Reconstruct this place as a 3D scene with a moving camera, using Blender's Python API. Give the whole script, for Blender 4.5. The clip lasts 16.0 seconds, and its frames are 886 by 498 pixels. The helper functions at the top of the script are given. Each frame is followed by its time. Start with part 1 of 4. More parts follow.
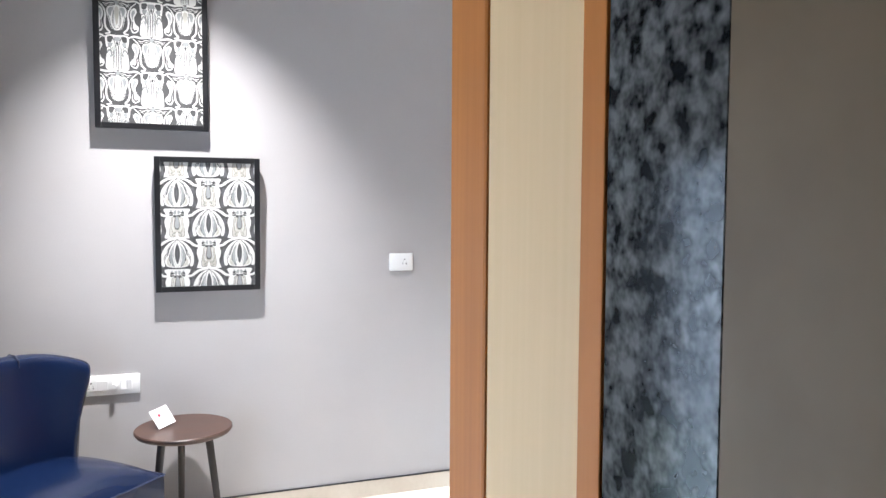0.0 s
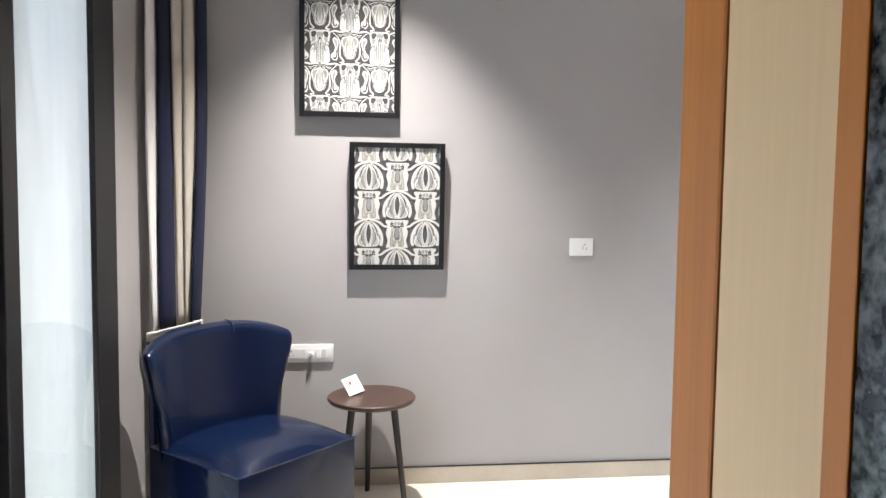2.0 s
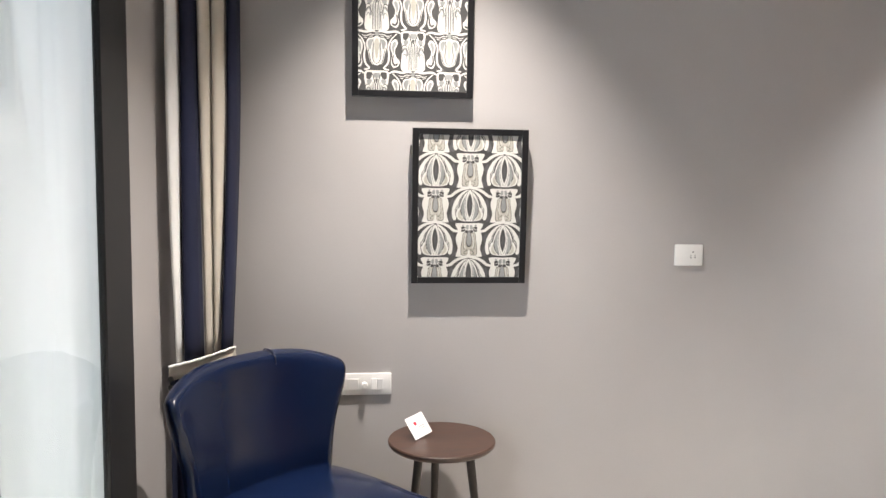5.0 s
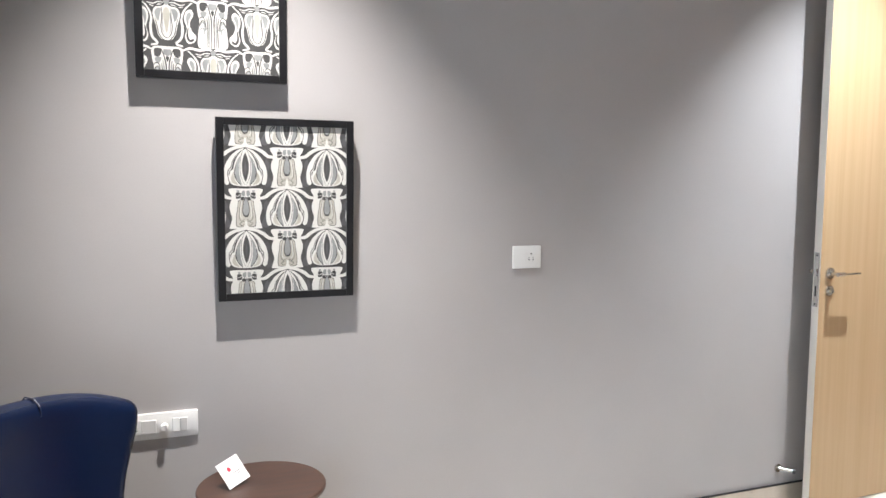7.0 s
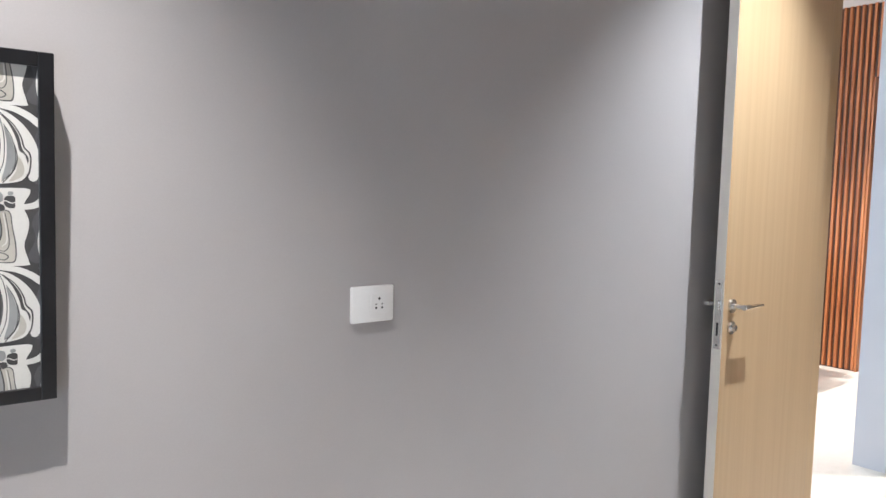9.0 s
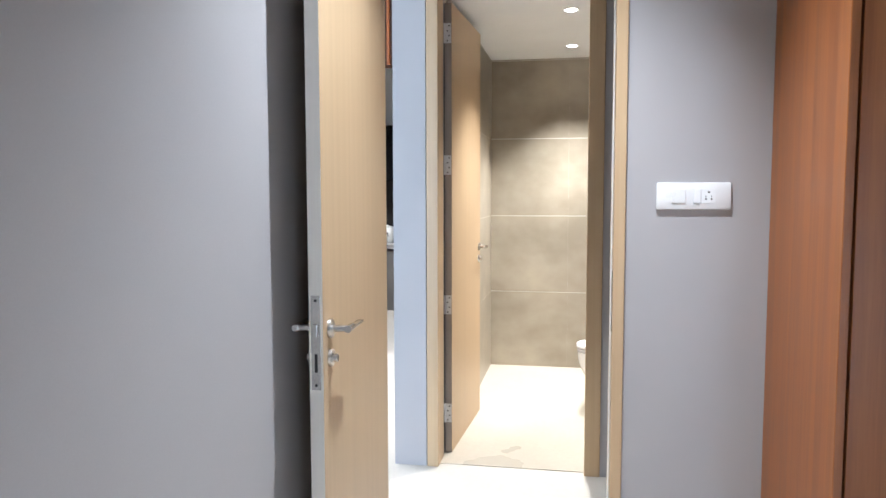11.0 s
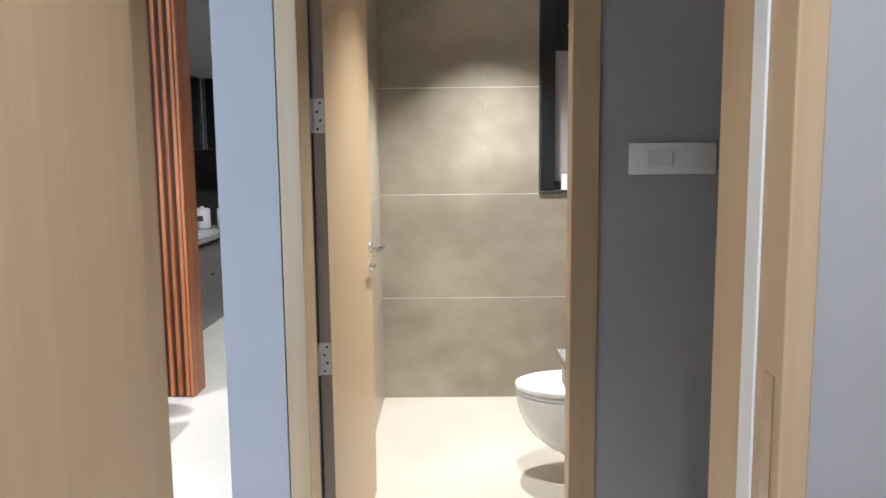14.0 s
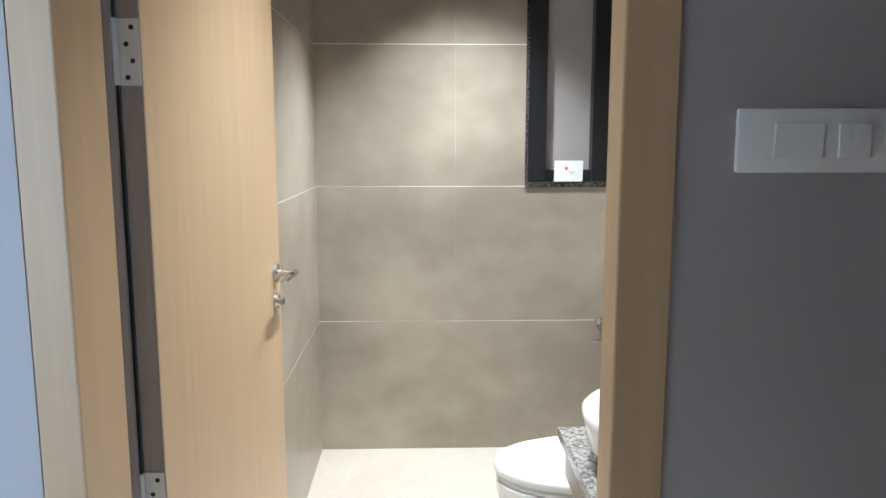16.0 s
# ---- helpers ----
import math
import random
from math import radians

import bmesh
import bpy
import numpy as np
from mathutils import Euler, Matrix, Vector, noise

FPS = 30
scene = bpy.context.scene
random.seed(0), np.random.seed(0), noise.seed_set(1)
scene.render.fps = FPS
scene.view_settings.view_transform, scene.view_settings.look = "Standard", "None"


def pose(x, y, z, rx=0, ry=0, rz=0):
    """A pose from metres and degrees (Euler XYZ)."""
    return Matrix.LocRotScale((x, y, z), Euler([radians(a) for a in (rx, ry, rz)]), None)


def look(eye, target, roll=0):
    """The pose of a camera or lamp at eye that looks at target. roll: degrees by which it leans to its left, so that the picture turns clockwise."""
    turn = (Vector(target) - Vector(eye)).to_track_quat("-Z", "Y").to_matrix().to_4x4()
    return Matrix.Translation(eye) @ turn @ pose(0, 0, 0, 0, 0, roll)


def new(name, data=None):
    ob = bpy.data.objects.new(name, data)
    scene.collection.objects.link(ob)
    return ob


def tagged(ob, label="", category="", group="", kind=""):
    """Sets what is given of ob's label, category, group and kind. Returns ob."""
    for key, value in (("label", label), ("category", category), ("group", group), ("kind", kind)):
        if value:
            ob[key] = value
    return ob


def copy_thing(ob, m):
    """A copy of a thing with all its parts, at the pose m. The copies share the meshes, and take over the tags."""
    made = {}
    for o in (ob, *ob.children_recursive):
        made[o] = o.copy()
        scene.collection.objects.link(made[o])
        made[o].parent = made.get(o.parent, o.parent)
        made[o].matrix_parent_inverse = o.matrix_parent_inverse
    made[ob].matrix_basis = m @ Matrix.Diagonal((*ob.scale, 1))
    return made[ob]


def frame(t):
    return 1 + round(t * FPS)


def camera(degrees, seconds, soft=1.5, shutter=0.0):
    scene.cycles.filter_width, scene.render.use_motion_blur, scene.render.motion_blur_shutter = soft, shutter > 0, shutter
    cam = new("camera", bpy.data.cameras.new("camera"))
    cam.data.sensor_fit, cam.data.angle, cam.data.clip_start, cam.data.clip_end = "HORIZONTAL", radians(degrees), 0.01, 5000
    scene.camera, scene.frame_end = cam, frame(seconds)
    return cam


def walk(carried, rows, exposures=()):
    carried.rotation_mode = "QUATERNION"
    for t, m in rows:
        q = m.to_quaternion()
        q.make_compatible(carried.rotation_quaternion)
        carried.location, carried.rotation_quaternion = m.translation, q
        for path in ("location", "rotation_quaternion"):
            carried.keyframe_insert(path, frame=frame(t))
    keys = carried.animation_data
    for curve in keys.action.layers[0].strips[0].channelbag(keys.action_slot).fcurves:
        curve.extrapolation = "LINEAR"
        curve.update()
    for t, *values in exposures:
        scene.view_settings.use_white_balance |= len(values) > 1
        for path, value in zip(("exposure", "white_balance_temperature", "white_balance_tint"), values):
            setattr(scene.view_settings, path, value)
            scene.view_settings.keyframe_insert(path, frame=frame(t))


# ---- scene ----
cam = camera(61.7, 16.0)
EXPOSURES = (
    (0.0, 0.97, 6000, 10), (0.6, 0.86, 6100, 10), (1.2, 0.62, 6350, 10), (2.0, 0.58, 6450, 10), (3.0, 0.55, 6450, 10), (5.5, 0.42, 6850, 11),
    (6.5, 0.44, 6550, 10), (8.0, 0.35, 6200, 10), (9.0, 0.2, 6250, 11), (10.0, 0.2, 6000, 10), (12.5, 0.04, 5850, 10), (13.3, 0.03, 5850, 10), (14.0, -0.3, 5750, 9), (16.0, -0.32, 5400, 7),
)
PATH = [
    (0, (1.289, 1.323, 1.429), (1.968, 3.183, 1.314), 0.3),
    (0.5, (1.274, 1.325, 1.426), (1.779, 3.244, 1.290), 0.5),
    (1, (1.263, 1.323, 1.414), (1.651, 3.275, 1.270), 0.6),
    (1.5, (1.256, 1.319, 1.394), (1.557, 3.288, 1.255), 0.7),
    (2, (1.243, 1.296, 1.373), (1.480, 3.278, 1.242), 0.7),
    (2.5, (1.2135, 1.341, 1.382), (1.3915, 3.329, 1.241), 0.8),
    (3, (1.130, 1.440, 1.367), (1.281, 3.429, 1.225), 0.6),
    (3.2, (1.128, 1.472, 1.359), (1.257, 3.463, 1.221), 0.7),
    (5.3, (1.022, 2.003, 1.423), (1.285, 3.978, 1.250), 0.7),
    (5.5, (1.018, 2.032, 1.428), (1.369, 3.993, 1.253), 0.8),
    (6, (1.025, 2.095, 1.469), (1.584, 4.005, 1.270), 0.9),
    (6.5, (1.030, 2.161, 1.465), (1.683, 4.041, 1.272), 0.7),
    (7, (1.071, 2.292, 1.434), (1.764, 4.160, 1.255), 0.3),
    (7.5, (1.168, 2.551, 1.420), (1.898, 4.406, 1.260), 0.1),
    (8, (1.219, 2.832, 1.411), (2.024, 4.657, 1.258), 0.3),
    (8.5, (1.264, 3.102, 1.440), (2.324, 4.790, 1.278), 1.1),
    (9, (1.380, 3.359, 1.426), (2.635, 4.907, 1.266), 1.4),
    (9.5, (1.504, 3.581, 1.404), (2.988, 4.914, 1.260), 1),
    (10, (1.612, 3.798, 1.421), (3.375, 4.730, 1.268), 1.5),
    (10.2, (1.676, 3.865, 1.408), (3.515, 4.638, 1.258), 1.1),
    (12.3, (2.612, 4.237, 1.394), (4.599, 4.376, 1.206), -0.2),
    (12.5, (2.735, 4.236, 1.402), (4.722, 4.352, 1.210), -0.2),
    (13, (3.036, 4.303, 1.402), (5.023, 4.375, 1.187), -0.4),
    (13.5, (3.299, 4.367, 1.421), (5.284, 4.411, 1.185), -0.5),
    (14, (3.576, 4.363, 1.400), (5.561, 4.378, 1.160), -0.6),
    (14.5, (3.858, 4.361, 1.400), (5.841, 4.369, 1.144), -0.3),
    (15, (4.128, 4.382, 1.406), (6.110, 4.385, 1.144), -0.2),
    (15.5, (4.385, 4.357, 1.399), (6.365, 4.347, 1.119), 0),
    (16, (4.598, 4.294, 1.396), (6.576, 4.237, 1.107), 0),
]
walk(cam, [(t, look(eye, target, roll)) for t, eye, target, roll in PATH], EXPOSURES)

# ---- world and large lights ----
world = bpy.data.worlds.new("sky")
scene.world = world
world.use_nodes = True
wn = world.node_tree.nodes
sky = wn.new("ShaderNodeTexSky")
sky.sky_type, sky.sun_disc = "NISHITA", False
sky.sun_elevation, sky.sun_rotation = radians(55), radians(288)
world.node_tree.links.new(sky.outputs[0], wn["Background"].inputs[0])
wn["Background"].inputs[1].default_value = 0.15


def sun_lamp():
    d = bpy.data.lights.new("sun", "SUN")
    d.energy, d.angle, d.color = 2.6, radians(3), (1.0, 0.96, 0.91)
    new("sun", d).matrix_world = look((-6, 2, 9), (0, 0, 0))


# An added area lamp facing +x that stands in for daylight.
def fill_lamp(x, y, z, w, h, power, color):
    d = bpy.data.lights.new("window_daylight", "AREA")
    d.shape, d.size, d.size_y, d.energy, d.color = "RECTANGLE", w, h, power, color
    new("window_daylight", d).matrix_world = look((x, y, z), (x + 1, y, z))


def spot_lamp(x, y, z, power, angle, blend, color, radius=0.03, aim=None):
    d = bpy.data.lights.new("downlight_beam", "SPOT")
    d.energy, d.spot_size, d.spot_blend, d.color, d.shadow_soft_size = power, radians(angle), blend, color, radius
    new("downlight_beam", d).matrix_world = look((x, y, z), aim or (x + 0.001, y, 0))


WARM, NEUTRAL, DAY = (1.0, 0.953, 0.875), (1.0, 0.97, 0.93), (0.68, 0.82, 1.0)
SOFT, COOL = (1.0, 0.945, 0.895), (0.92, 0.965, 1.0)
CEIL = 3.0
sun_lamp()
# added in the sliding door's opening, in place of daylight
fill_lamp(0.25, 2.76, 0.85, 0.66, 1.4, 14, DAY)
# added behind the sheer curtain only to brighten it
fill_lamp(0.23, 3.8, 1.2, 0.5, 2.1, 1.5, DAY)
# added at an unseen opening, for bluish daylight in the dining area
fill_lamp(0.22, 6.6, 1.3, 2.2, 2.2, 220, DAY)
spot_lamp(1.33, 4.22, CEIL - 0.02, 370, 82, 1.0, SOFT, 0.018)
spot_lamp(3.80, 4.22, CEIL - 0.02, 355, 84, 1.0, COOL, 0.018)
spot_lamp(7.335, 4.125, 2.395, 370, 98, 0.9, WARM)
spot_lamp(6.28, 4.13, 2.395, 235, 105, 0.9, WARM)
# three unseen downlights, added to brighten the dining area and kitchen
spot_lamp(6.5, 6.9, CEIL - 0.02, 560, 105, 0.9, NEUTRAL)
spot_lamp(7.0, 5.5, CEIL - 0.02, 160, 85, 0.9, NEUTRAL)
spot_lamp(9.4, 5.8, CEIL - 0.02, 330, 115, 0.9, NEUTRAL)


# ---- materials ----
def surf(name, c1, c2, rough=0.5, scale=(6, 6, 6), bump=0.0, fine=60.0, metal=0.0, coat=0.0, detail=4.0, rand=0.0, spread=(0.35, 0.65), rough_var=0.08, sheen=0.0):
    """A surface with two colours mixed by noise at two scales, with fine relief."""
    m = bpy.data.materials.new(name)
    m.use_nodes = True
    n, l = m.node_tree.nodes, m.node_tree.links
    b = n["Principled BSDF"]
    geo = n.new("ShaderNodeNewGeometry")
    mp = n.new("ShaderNodeMapping")
    mp.inputs["Scale"].default_value = scale
    l.new(geo.outputs["Position"], mp.inputs[0])
    vec = mp.outputs[0]
    if rand:
        oi = n.new("ShaderNodeObjectInfo")
        add = n.new("ShaderNodeVectorMath")
        add.operation = "ADD"
        sc = n.new("ShaderNodeMath")
        sc.operation = "MULTIPLY"
        sc.inputs[1].default_value = 37.0
        l.new(oi.outputs["Random"], sc.inputs[0])
        l.new(vec, add.inputs[0])
        l.new(sc.outputs[0], add.inputs[1])
        vec = add.outputs[0]
    big = n.new("ShaderNodeTexNoise")
    big.inputs["Scale"].default_value, big.inputs["Detail"].default_value = 1.0, detail
    l.new(vec, big.inputs["Vector"])
    small = n.new("ShaderNodeTexNoise")
    small.inputs["Scale"].default_value, small.inputs["Detail"].default_value = fine, 3.0
    l.new(vec if scale[0] != scale[2] else geo.outputs["Position"], small.inputs["Vector"])
    mixf = n.new("ShaderNodeMath")
    mixf.operation = "MULTIPLY_ADD"
    l.new(small.outputs[0], mixf.inputs[0])
    mixf.inputs[1].default_value = 0.3
    l.new(big.outputs[0], mixf.inputs[2])
    ramp = n.new("ShaderNodeMapRange")
    ramp.inputs["From Min"].default_value, ramp.inputs["From Max"].default_value = spread[0] + 0.15, spread[1] + 0.15
    l.new(mixf.outputs[0], ramp.inputs[0])
    mix = n.new("ShaderNodeMix")
    mix.data_type = "RGBA"
    mix.inputs[6].default_value, mix.inputs[7].default_value = (*c1, 1), (*c2, 1)
    l.new(ramp.outputs[0], mix.inputs[0])
    col = mix.outputs[2]
    if rand:
        hsv = n.new("ShaderNodeHueSaturation")
        mr = n.new("ShaderNodeMapRange")
        mr.inputs["To Min"].default_value, mr.inputs["To Max"].default_value = 1 - rand, 1 + rand
        l.new(oi.outputs["Random"], mr.inputs[0])
        l.new(mr.outputs[0], hsv.inputs["Value"])
        l.new(col, hsv.inputs["Color"])
        col = hsv.outputs[0]
    l.new(col, b.inputs["Base Color"])
    rr = n.new("ShaderNodeMapRange")
    rr.inputs["To Min"].default_value, rr.inputs["To Max"].default_value = max(0.02, rough - rough_var), min(1, rough + rough_var)
    l.new(big.outputs[0], rr.inputs[0])
    l.new(rr.outputs[0], b.inputs["Roughness"])
    b.inputs["Metallic"].default_value = metal
    b.inputs["Coat Weight"].default_value = coat
    b.inputs["Sheen Weight"].default_value = sheen
    if bump:
        bp = n.new("ShaderNodeBump")
        bp.inputs["Strength"].default_value, bp.inputs["Distance"].default_value = bump, 0.002
        l.new(mixf.outputs[0], bp.inputs["Height"])
        l.new(bp.outputs[0], b.inputs["Normal"])
    return m


def granite(name):
    """Polished dark stone: fine mottling with paler and black flecks."""
    m = surf(name, (0.008, 0.008, 0.008), (0.15, 0.147, 0.138), 0.12, (130, 130, 130), 0.0, 2.5, spread=(0.40, 0.70), detail=2.5, rough_var=0.02)
    m.node_tree.nodes["Principled BSDF"].inputs["Specular IOR Level"].default_value = 0.17
    return m


def glass_mat(name, color=(1, 1, 1), rough=0.0):
    m = bpy.data.materials.new(name)
    m.use_nodes = True
    b = m.node_tree.nodes["Principled BSDF"]
    b.inputs["Transmission Weight"].default_value = 1.0
    b.inputs["Base Color"].default_value = (*color, 1)
    b.inputs["Roughness"].default_value, b.inputs["IOR"].default_value = rough, 1.45
    return m


def glow(name, color, strength):
    m = bpy.data.materials.new(name)
    m.use_nodes = True
    b = m.node_tree.nodes["Principled BSDF"]
    b.inputs["Emission Color"].default_value, b.inputs["Emission Strength"].default_value = (*color, 1), strength
    return m


M_WALL = surf("grey_emulsion", (0.395, 0.378, 0.376), (0.425, 0.408, 0.405), 0.62, (1.5, 1.5, 1.5), 0.12, 350)
M_WHITE = surf("ceiling_white", (0.78, 0.78, 0.77), (0.82, 0.82, 0.81), 0.8, (2, 2, 2), 0.1, 200)
M_FLOOR = surf("vitrified_tile", (0.66, 0.62, 0.55), (0.74, 0.70, 0.63), 0.14, (1.2, 1.2, 1.2), 0.0, 30)
M_FLOOR_BATH = surf("beige_bath_tile", (0.50, 0.45, 0.37), (0.60, 0.545, 0.455), 0.3, (1.5, 1.5, 1.5), 0.03, 40)
M_GROUT = surf("pale_grout", (0.66, 0.63, 0.57), (0.74, 0.71, 0.65), 0.8, (9, 9, 9), 0.2, 200)
M_TILE = surf("cement_tile", (0.25, 0.212, 0.162), (0.455, 0.398, 0.312), 0.33, (1.3, 1.2, 1.6), 0.02, 5, spread=(0.32, 0.76), detail=5)
M_TILE_BROWN = surf("brown_tile", (0.125, 0.083, 0.045), (0.175, 0.122, 0.07), 0.5, (3, 3, 3), 0.02, 30)
M_TILE_BROWN.node_tree.nodes["Principled BSDF"].inputs["Specular IOR Level"].default_value = 0.15
M_SKIRT = surf("beige_skirting", (0.50, 0.44, 0.36), (0.57, 0.51, 0.43), 0.3, (4, 4, 4), 0.02, 50)
M_OAK = surf("oak_laminate", (0.505, 0.350, 0.198), (0.545, 0.388, 0.228), 0.42, (38, 38, 0.7), 0.02, 6)
# darker than the free edge's band: shade on the hinge side, put into the colour
M_EDGE_SHADE = surf("shaded_edge_band", (0.32, 0.275, 0.24), (0.38, 0.33, 0.29), 0.5, (20, 20, 1), 0.03, 8)
M_STEEL = surf("bright_steel", (0.72, 0.73, 0.74), (0.80, 0.81, 0.82), 0.42, (20, 20, 20), 0.02, 150, metal=0.5)
M_OAK_EDGE = surf("pale_edge_band", (0.72, 0.68, 0.62), (0.78, 0.74, 0.68), 0.5, (20, 20, 1), 0.03, 8)
M_CREAM = surf("cream_laminate", (0.68, 0.445, 0.215), (0.72, 0.48, 0.24), 0.65, (30, 30, 1.0), 0.02, 8)
M_TEAK = surf("teak_orange", (0.40, 0.128, 0.018), (0.50, 0.172, 0.028), 0.55, (30, 30, 1.1), 0.06, 7)
M_TEAK.node_tree.nodes["Principled BSDF"].inputs["Specular IOR Level"].default_value = 0.2
M_TEAK_DARK = surf("teak_brown", (0.24, 0.074, 0.017), (0.33, 0.112, 0.028), 0.4, (30, 30, 1.1), 0.06, 7)
M_SLAT = surf("reddish_slat_wood", (0.33, 0.098, 0.028), (0.54, 0.19, 0.062), 0.36, (34, 34, 1.4), 0.06, 7, rand=0.16)
# board coloured almost black for the shade between the slats
M_CORE = surf("shaded_backing_board", (0.045, 0.016, 0.007), (0.075, 0.028, 0.012), 0.6, (30, 30, 1.4), 0.04, 7)
# black aluminium with its bright reflection painted in as grey
M_ALU_SHEEN = surf("black_aluminium_sheen", (0.085, 0.083, 0.083), (0.11, 0.108, 0.106), 0.35, (5, 5, 5), 0.0, 120, rough_var=0.02)
M_BLACK = surf("black_frame", (0.008, 0.008, 0.009), (0.014, 0.014, 0.016), 0.32, (8, 8, 8), 0.02, 90)
M_ALU = surf("black_aluminium", (0.006, 0.0065, 0.0075), (0.009, 0.0095, 0.011), 0.38, (5, 5, 5), 0.0, 120, rough_var=0.02)
M_CHROME = surf("satin_nickel", (0.55, 0.53, 0.50), (0.66, 0.64, 0.61), 0.22, (20, 20, 20), 0.02, 150, metal=1.0)
M_DARKMETAL = surf("dark_hole", (0.01, 0.01, 0.01), (0.02, 0.02, 0.02), 0.6)
M_PLASTIC = surf("white_plastic", (0.80, 0.80, 0.79), (0.84, 0.84, 0.83), 0.3, (6, 6, 6), 0.0, 100)
M_LEATHER = surf("navy_leather", (0.0028, 0.0082, 0.031), (0.0034, 0.0098, 0.037), 0.24, (3, 3, 3), 0.06, 420, coat=0.12, rough_var=0.01)
M_LEATHER.node_tree.nodes["Principled BSDF"].inputs["Specular IOR Level"].default_value = 0.32
M_PIPING = surf("dark_navy_piping", (0.008, 0.014, 0.04), (0.012, 0.02, 0.055), 0.4, (20, 20, 20), 0.1, 200)
M_WALNUT = surf("dark_walnut", (0.042, 0.022, 0.016), (0.072, 0.038, 0.027), 0.42, (9, 40, 9), 0.06, 12)
M_WENGE = surf("wenge_leg", (0.022, 0.016, 0.014), (0.04, 0.028, 0.023), 0.45, (30, 30, 2), 0.06, 12)
M_NAVY = surf("navy_fabric", (0.0035, 0.006, 0.026), (0.006, 0.010, 0.040), 0.85, (9, 9, 3), 0.3, 350)
M_BEIGE = surf("beige_fabric", (0.47, 0.43, 0.37), (0.56, 0.515, 0.45), 0.85, (9, 9, 3), 0.3, 350, sheen=0.1)
M_LINING = surf("white_lining", (0.74, 0.74, 0.74), (0.82, 0.82, 0.82), 0.8, (9, 9, 3), 0.2, 300)
M_PAPER = surf("cream_print_paper", (0.60, 0.595, 0.565), (0.65, 0.645, 0.615), 0.6, (6, 6, 6), 0.0, 200)
M_INK = surf("charcoal_ink", (0.042, 0.041, 0.042), (0.062, 0.060, 0.061), 0.6, (12, 12, 12), 0.0, 100)
M_GREY = surf("grey_ink", (0.22, 0.23, 0.232), (0.29, 0.30, 0.30), 0.6, (14, 14, 14), 0.0, 100)
M_SLATE = surf("slate_ink", (0.065, 0.066, 0.069), (0.09, 0.091, 0.095), 0.6, (14, 14, 14), 0.0, 100)
M_SAND = surf("sand_ink", (0.38, 0.36, 0.315), (0.46, 0.44, 0.39), 0.6, (14, 14, 14), 0.0, 100)
M_CARD = surf("white_card", (0.85, 0.85, 0.85), (0.88, 0.88, 0.88), 0.5)
M_RED = surf("red_print", (0.60, 0.03, 0.06), (0.68, 0.05, 0.08), 0.5)
M_CERAMIC = surf("white_ceramic", (0.80, 0.79, 0.77), (0.83, 0.82, 0.80), 0.08, (3, 3, 3), 0.0, 20, coat=0.3, rough_var=0.03)
M_GRANITE = granite("dark_granite")
M_GLASS = glass_mat("clear_glass", (0.97, 0.985, 0.99))
M_FROST = surf("frosted_pane", (0.36, 0.33, 0.31), (0.40, 0.37, 0.35), 0.3, (4, 4, 4), 0.05, 300)
M_TURF = surf("artificial_turf", (0.03, 0.15, 0.025), (0.07, 0.28, 0.06), 0.9, (40, 40, 40), 0.6, 200)
M_PAVE = surf("pale_paving", (0.42, 0.45, 0.5), (0.5, 0.53, 0.58), 0.35, (2, 2, 2), 0.05, 60)
M_SHEER = bpy.data.materials.new("sheer_cloth")
M_SHEER.use_nodes = True
_n, _l = M_SHEER.node_tree.nodes, M_SHEER.node_tree.links
_t, _d, _m = _n.new("ShaderNodeBsdfTranslucent"), _n.new("ShaderNodeBsdfDiffuse"), _n.new("ShaderNodeMixShader")
_t.inputs[0].default_value, _d.inputs[0].default_value = (0.88, 0.90, 0.90, 1), (0.86, 0.87, 0.87, 1)
_m.inputs[0].default_value = 0.62
_l.new(_d.outputs[0], _m.inputs[1]), _l.new(_t.outputs[0], _m.inputs[2]), _l.new(_m.outputs[0], _n["Material Output"].inputs[0])
M_FACADE = surf("dark_facade", (0.06, 0.055, 0.055), (0.09, 0.085, 0.085), 0.5, (2, 2, 2), 0.05, 60)
M_LAMP = glow("lamp_diffuser", (1.0, 0.93, 0.82), 8.0)
M_CAB_BLACK = surf("black_gloss_cabinet", (0.008, 0.008, 0.009), (0.012, 0.012, 0.013), 0.12, (3, 3, 3), 0.0, 60)
M_CAB_GREY = surf("grey_cabinet", (0.17, 0.16, 0.155), (0.21, 0.20, 0.19), 0.35, (3, 3, 3), 0.02, 60)
M_COUNTER = surf("grey_counter", (0.30, 0.285, 0.28), (0.38, 0.365, 0.355), 0.25, (12, 12, 12), 0.02, 90)
M_SPLASH = surf("dark_backsplash", (0.035, 0.033, 0.033), (0.05, 0.047, 0.046), 0.2, (3, 3, 3), 0.0, 60)
M_UPH = surf("taupe_upholstery", (0.20, 0.176, 0.158), (0.26, 0.232, 0.21), 0.75, (9, 9, 9), 0.3, 300, sheen=0.2)
M_TABLE = surf("pale_marble_top", (0.38, 0.345, 0.315), (0.46, 0.425, 0.39), 0.25, (5, 5, 5), 0.0, 40)
M_GOLD = surf("brass_tip", (0.62, 0.42, 0.16), (0.70, 0.50, 0.22), 0.25, (20, 20, 20), 0.0, 80, metal=1.0)


# ---- mesh helpers ----
def finish(name, bm, mat, smooth=False, angle=0.6):
    me = bpy.data.meshes.new(name)
    bm.normal_update()
    bm.to_mesh(me)
    bm.free()
    for m in (mat if isinstance(mat, (list, tuple)) else [mat]):
        me.materials.append(m)
    if smooth:
        me.shade_smooth()
        me.set_sharp_from_angle(angle=angle)
    return me


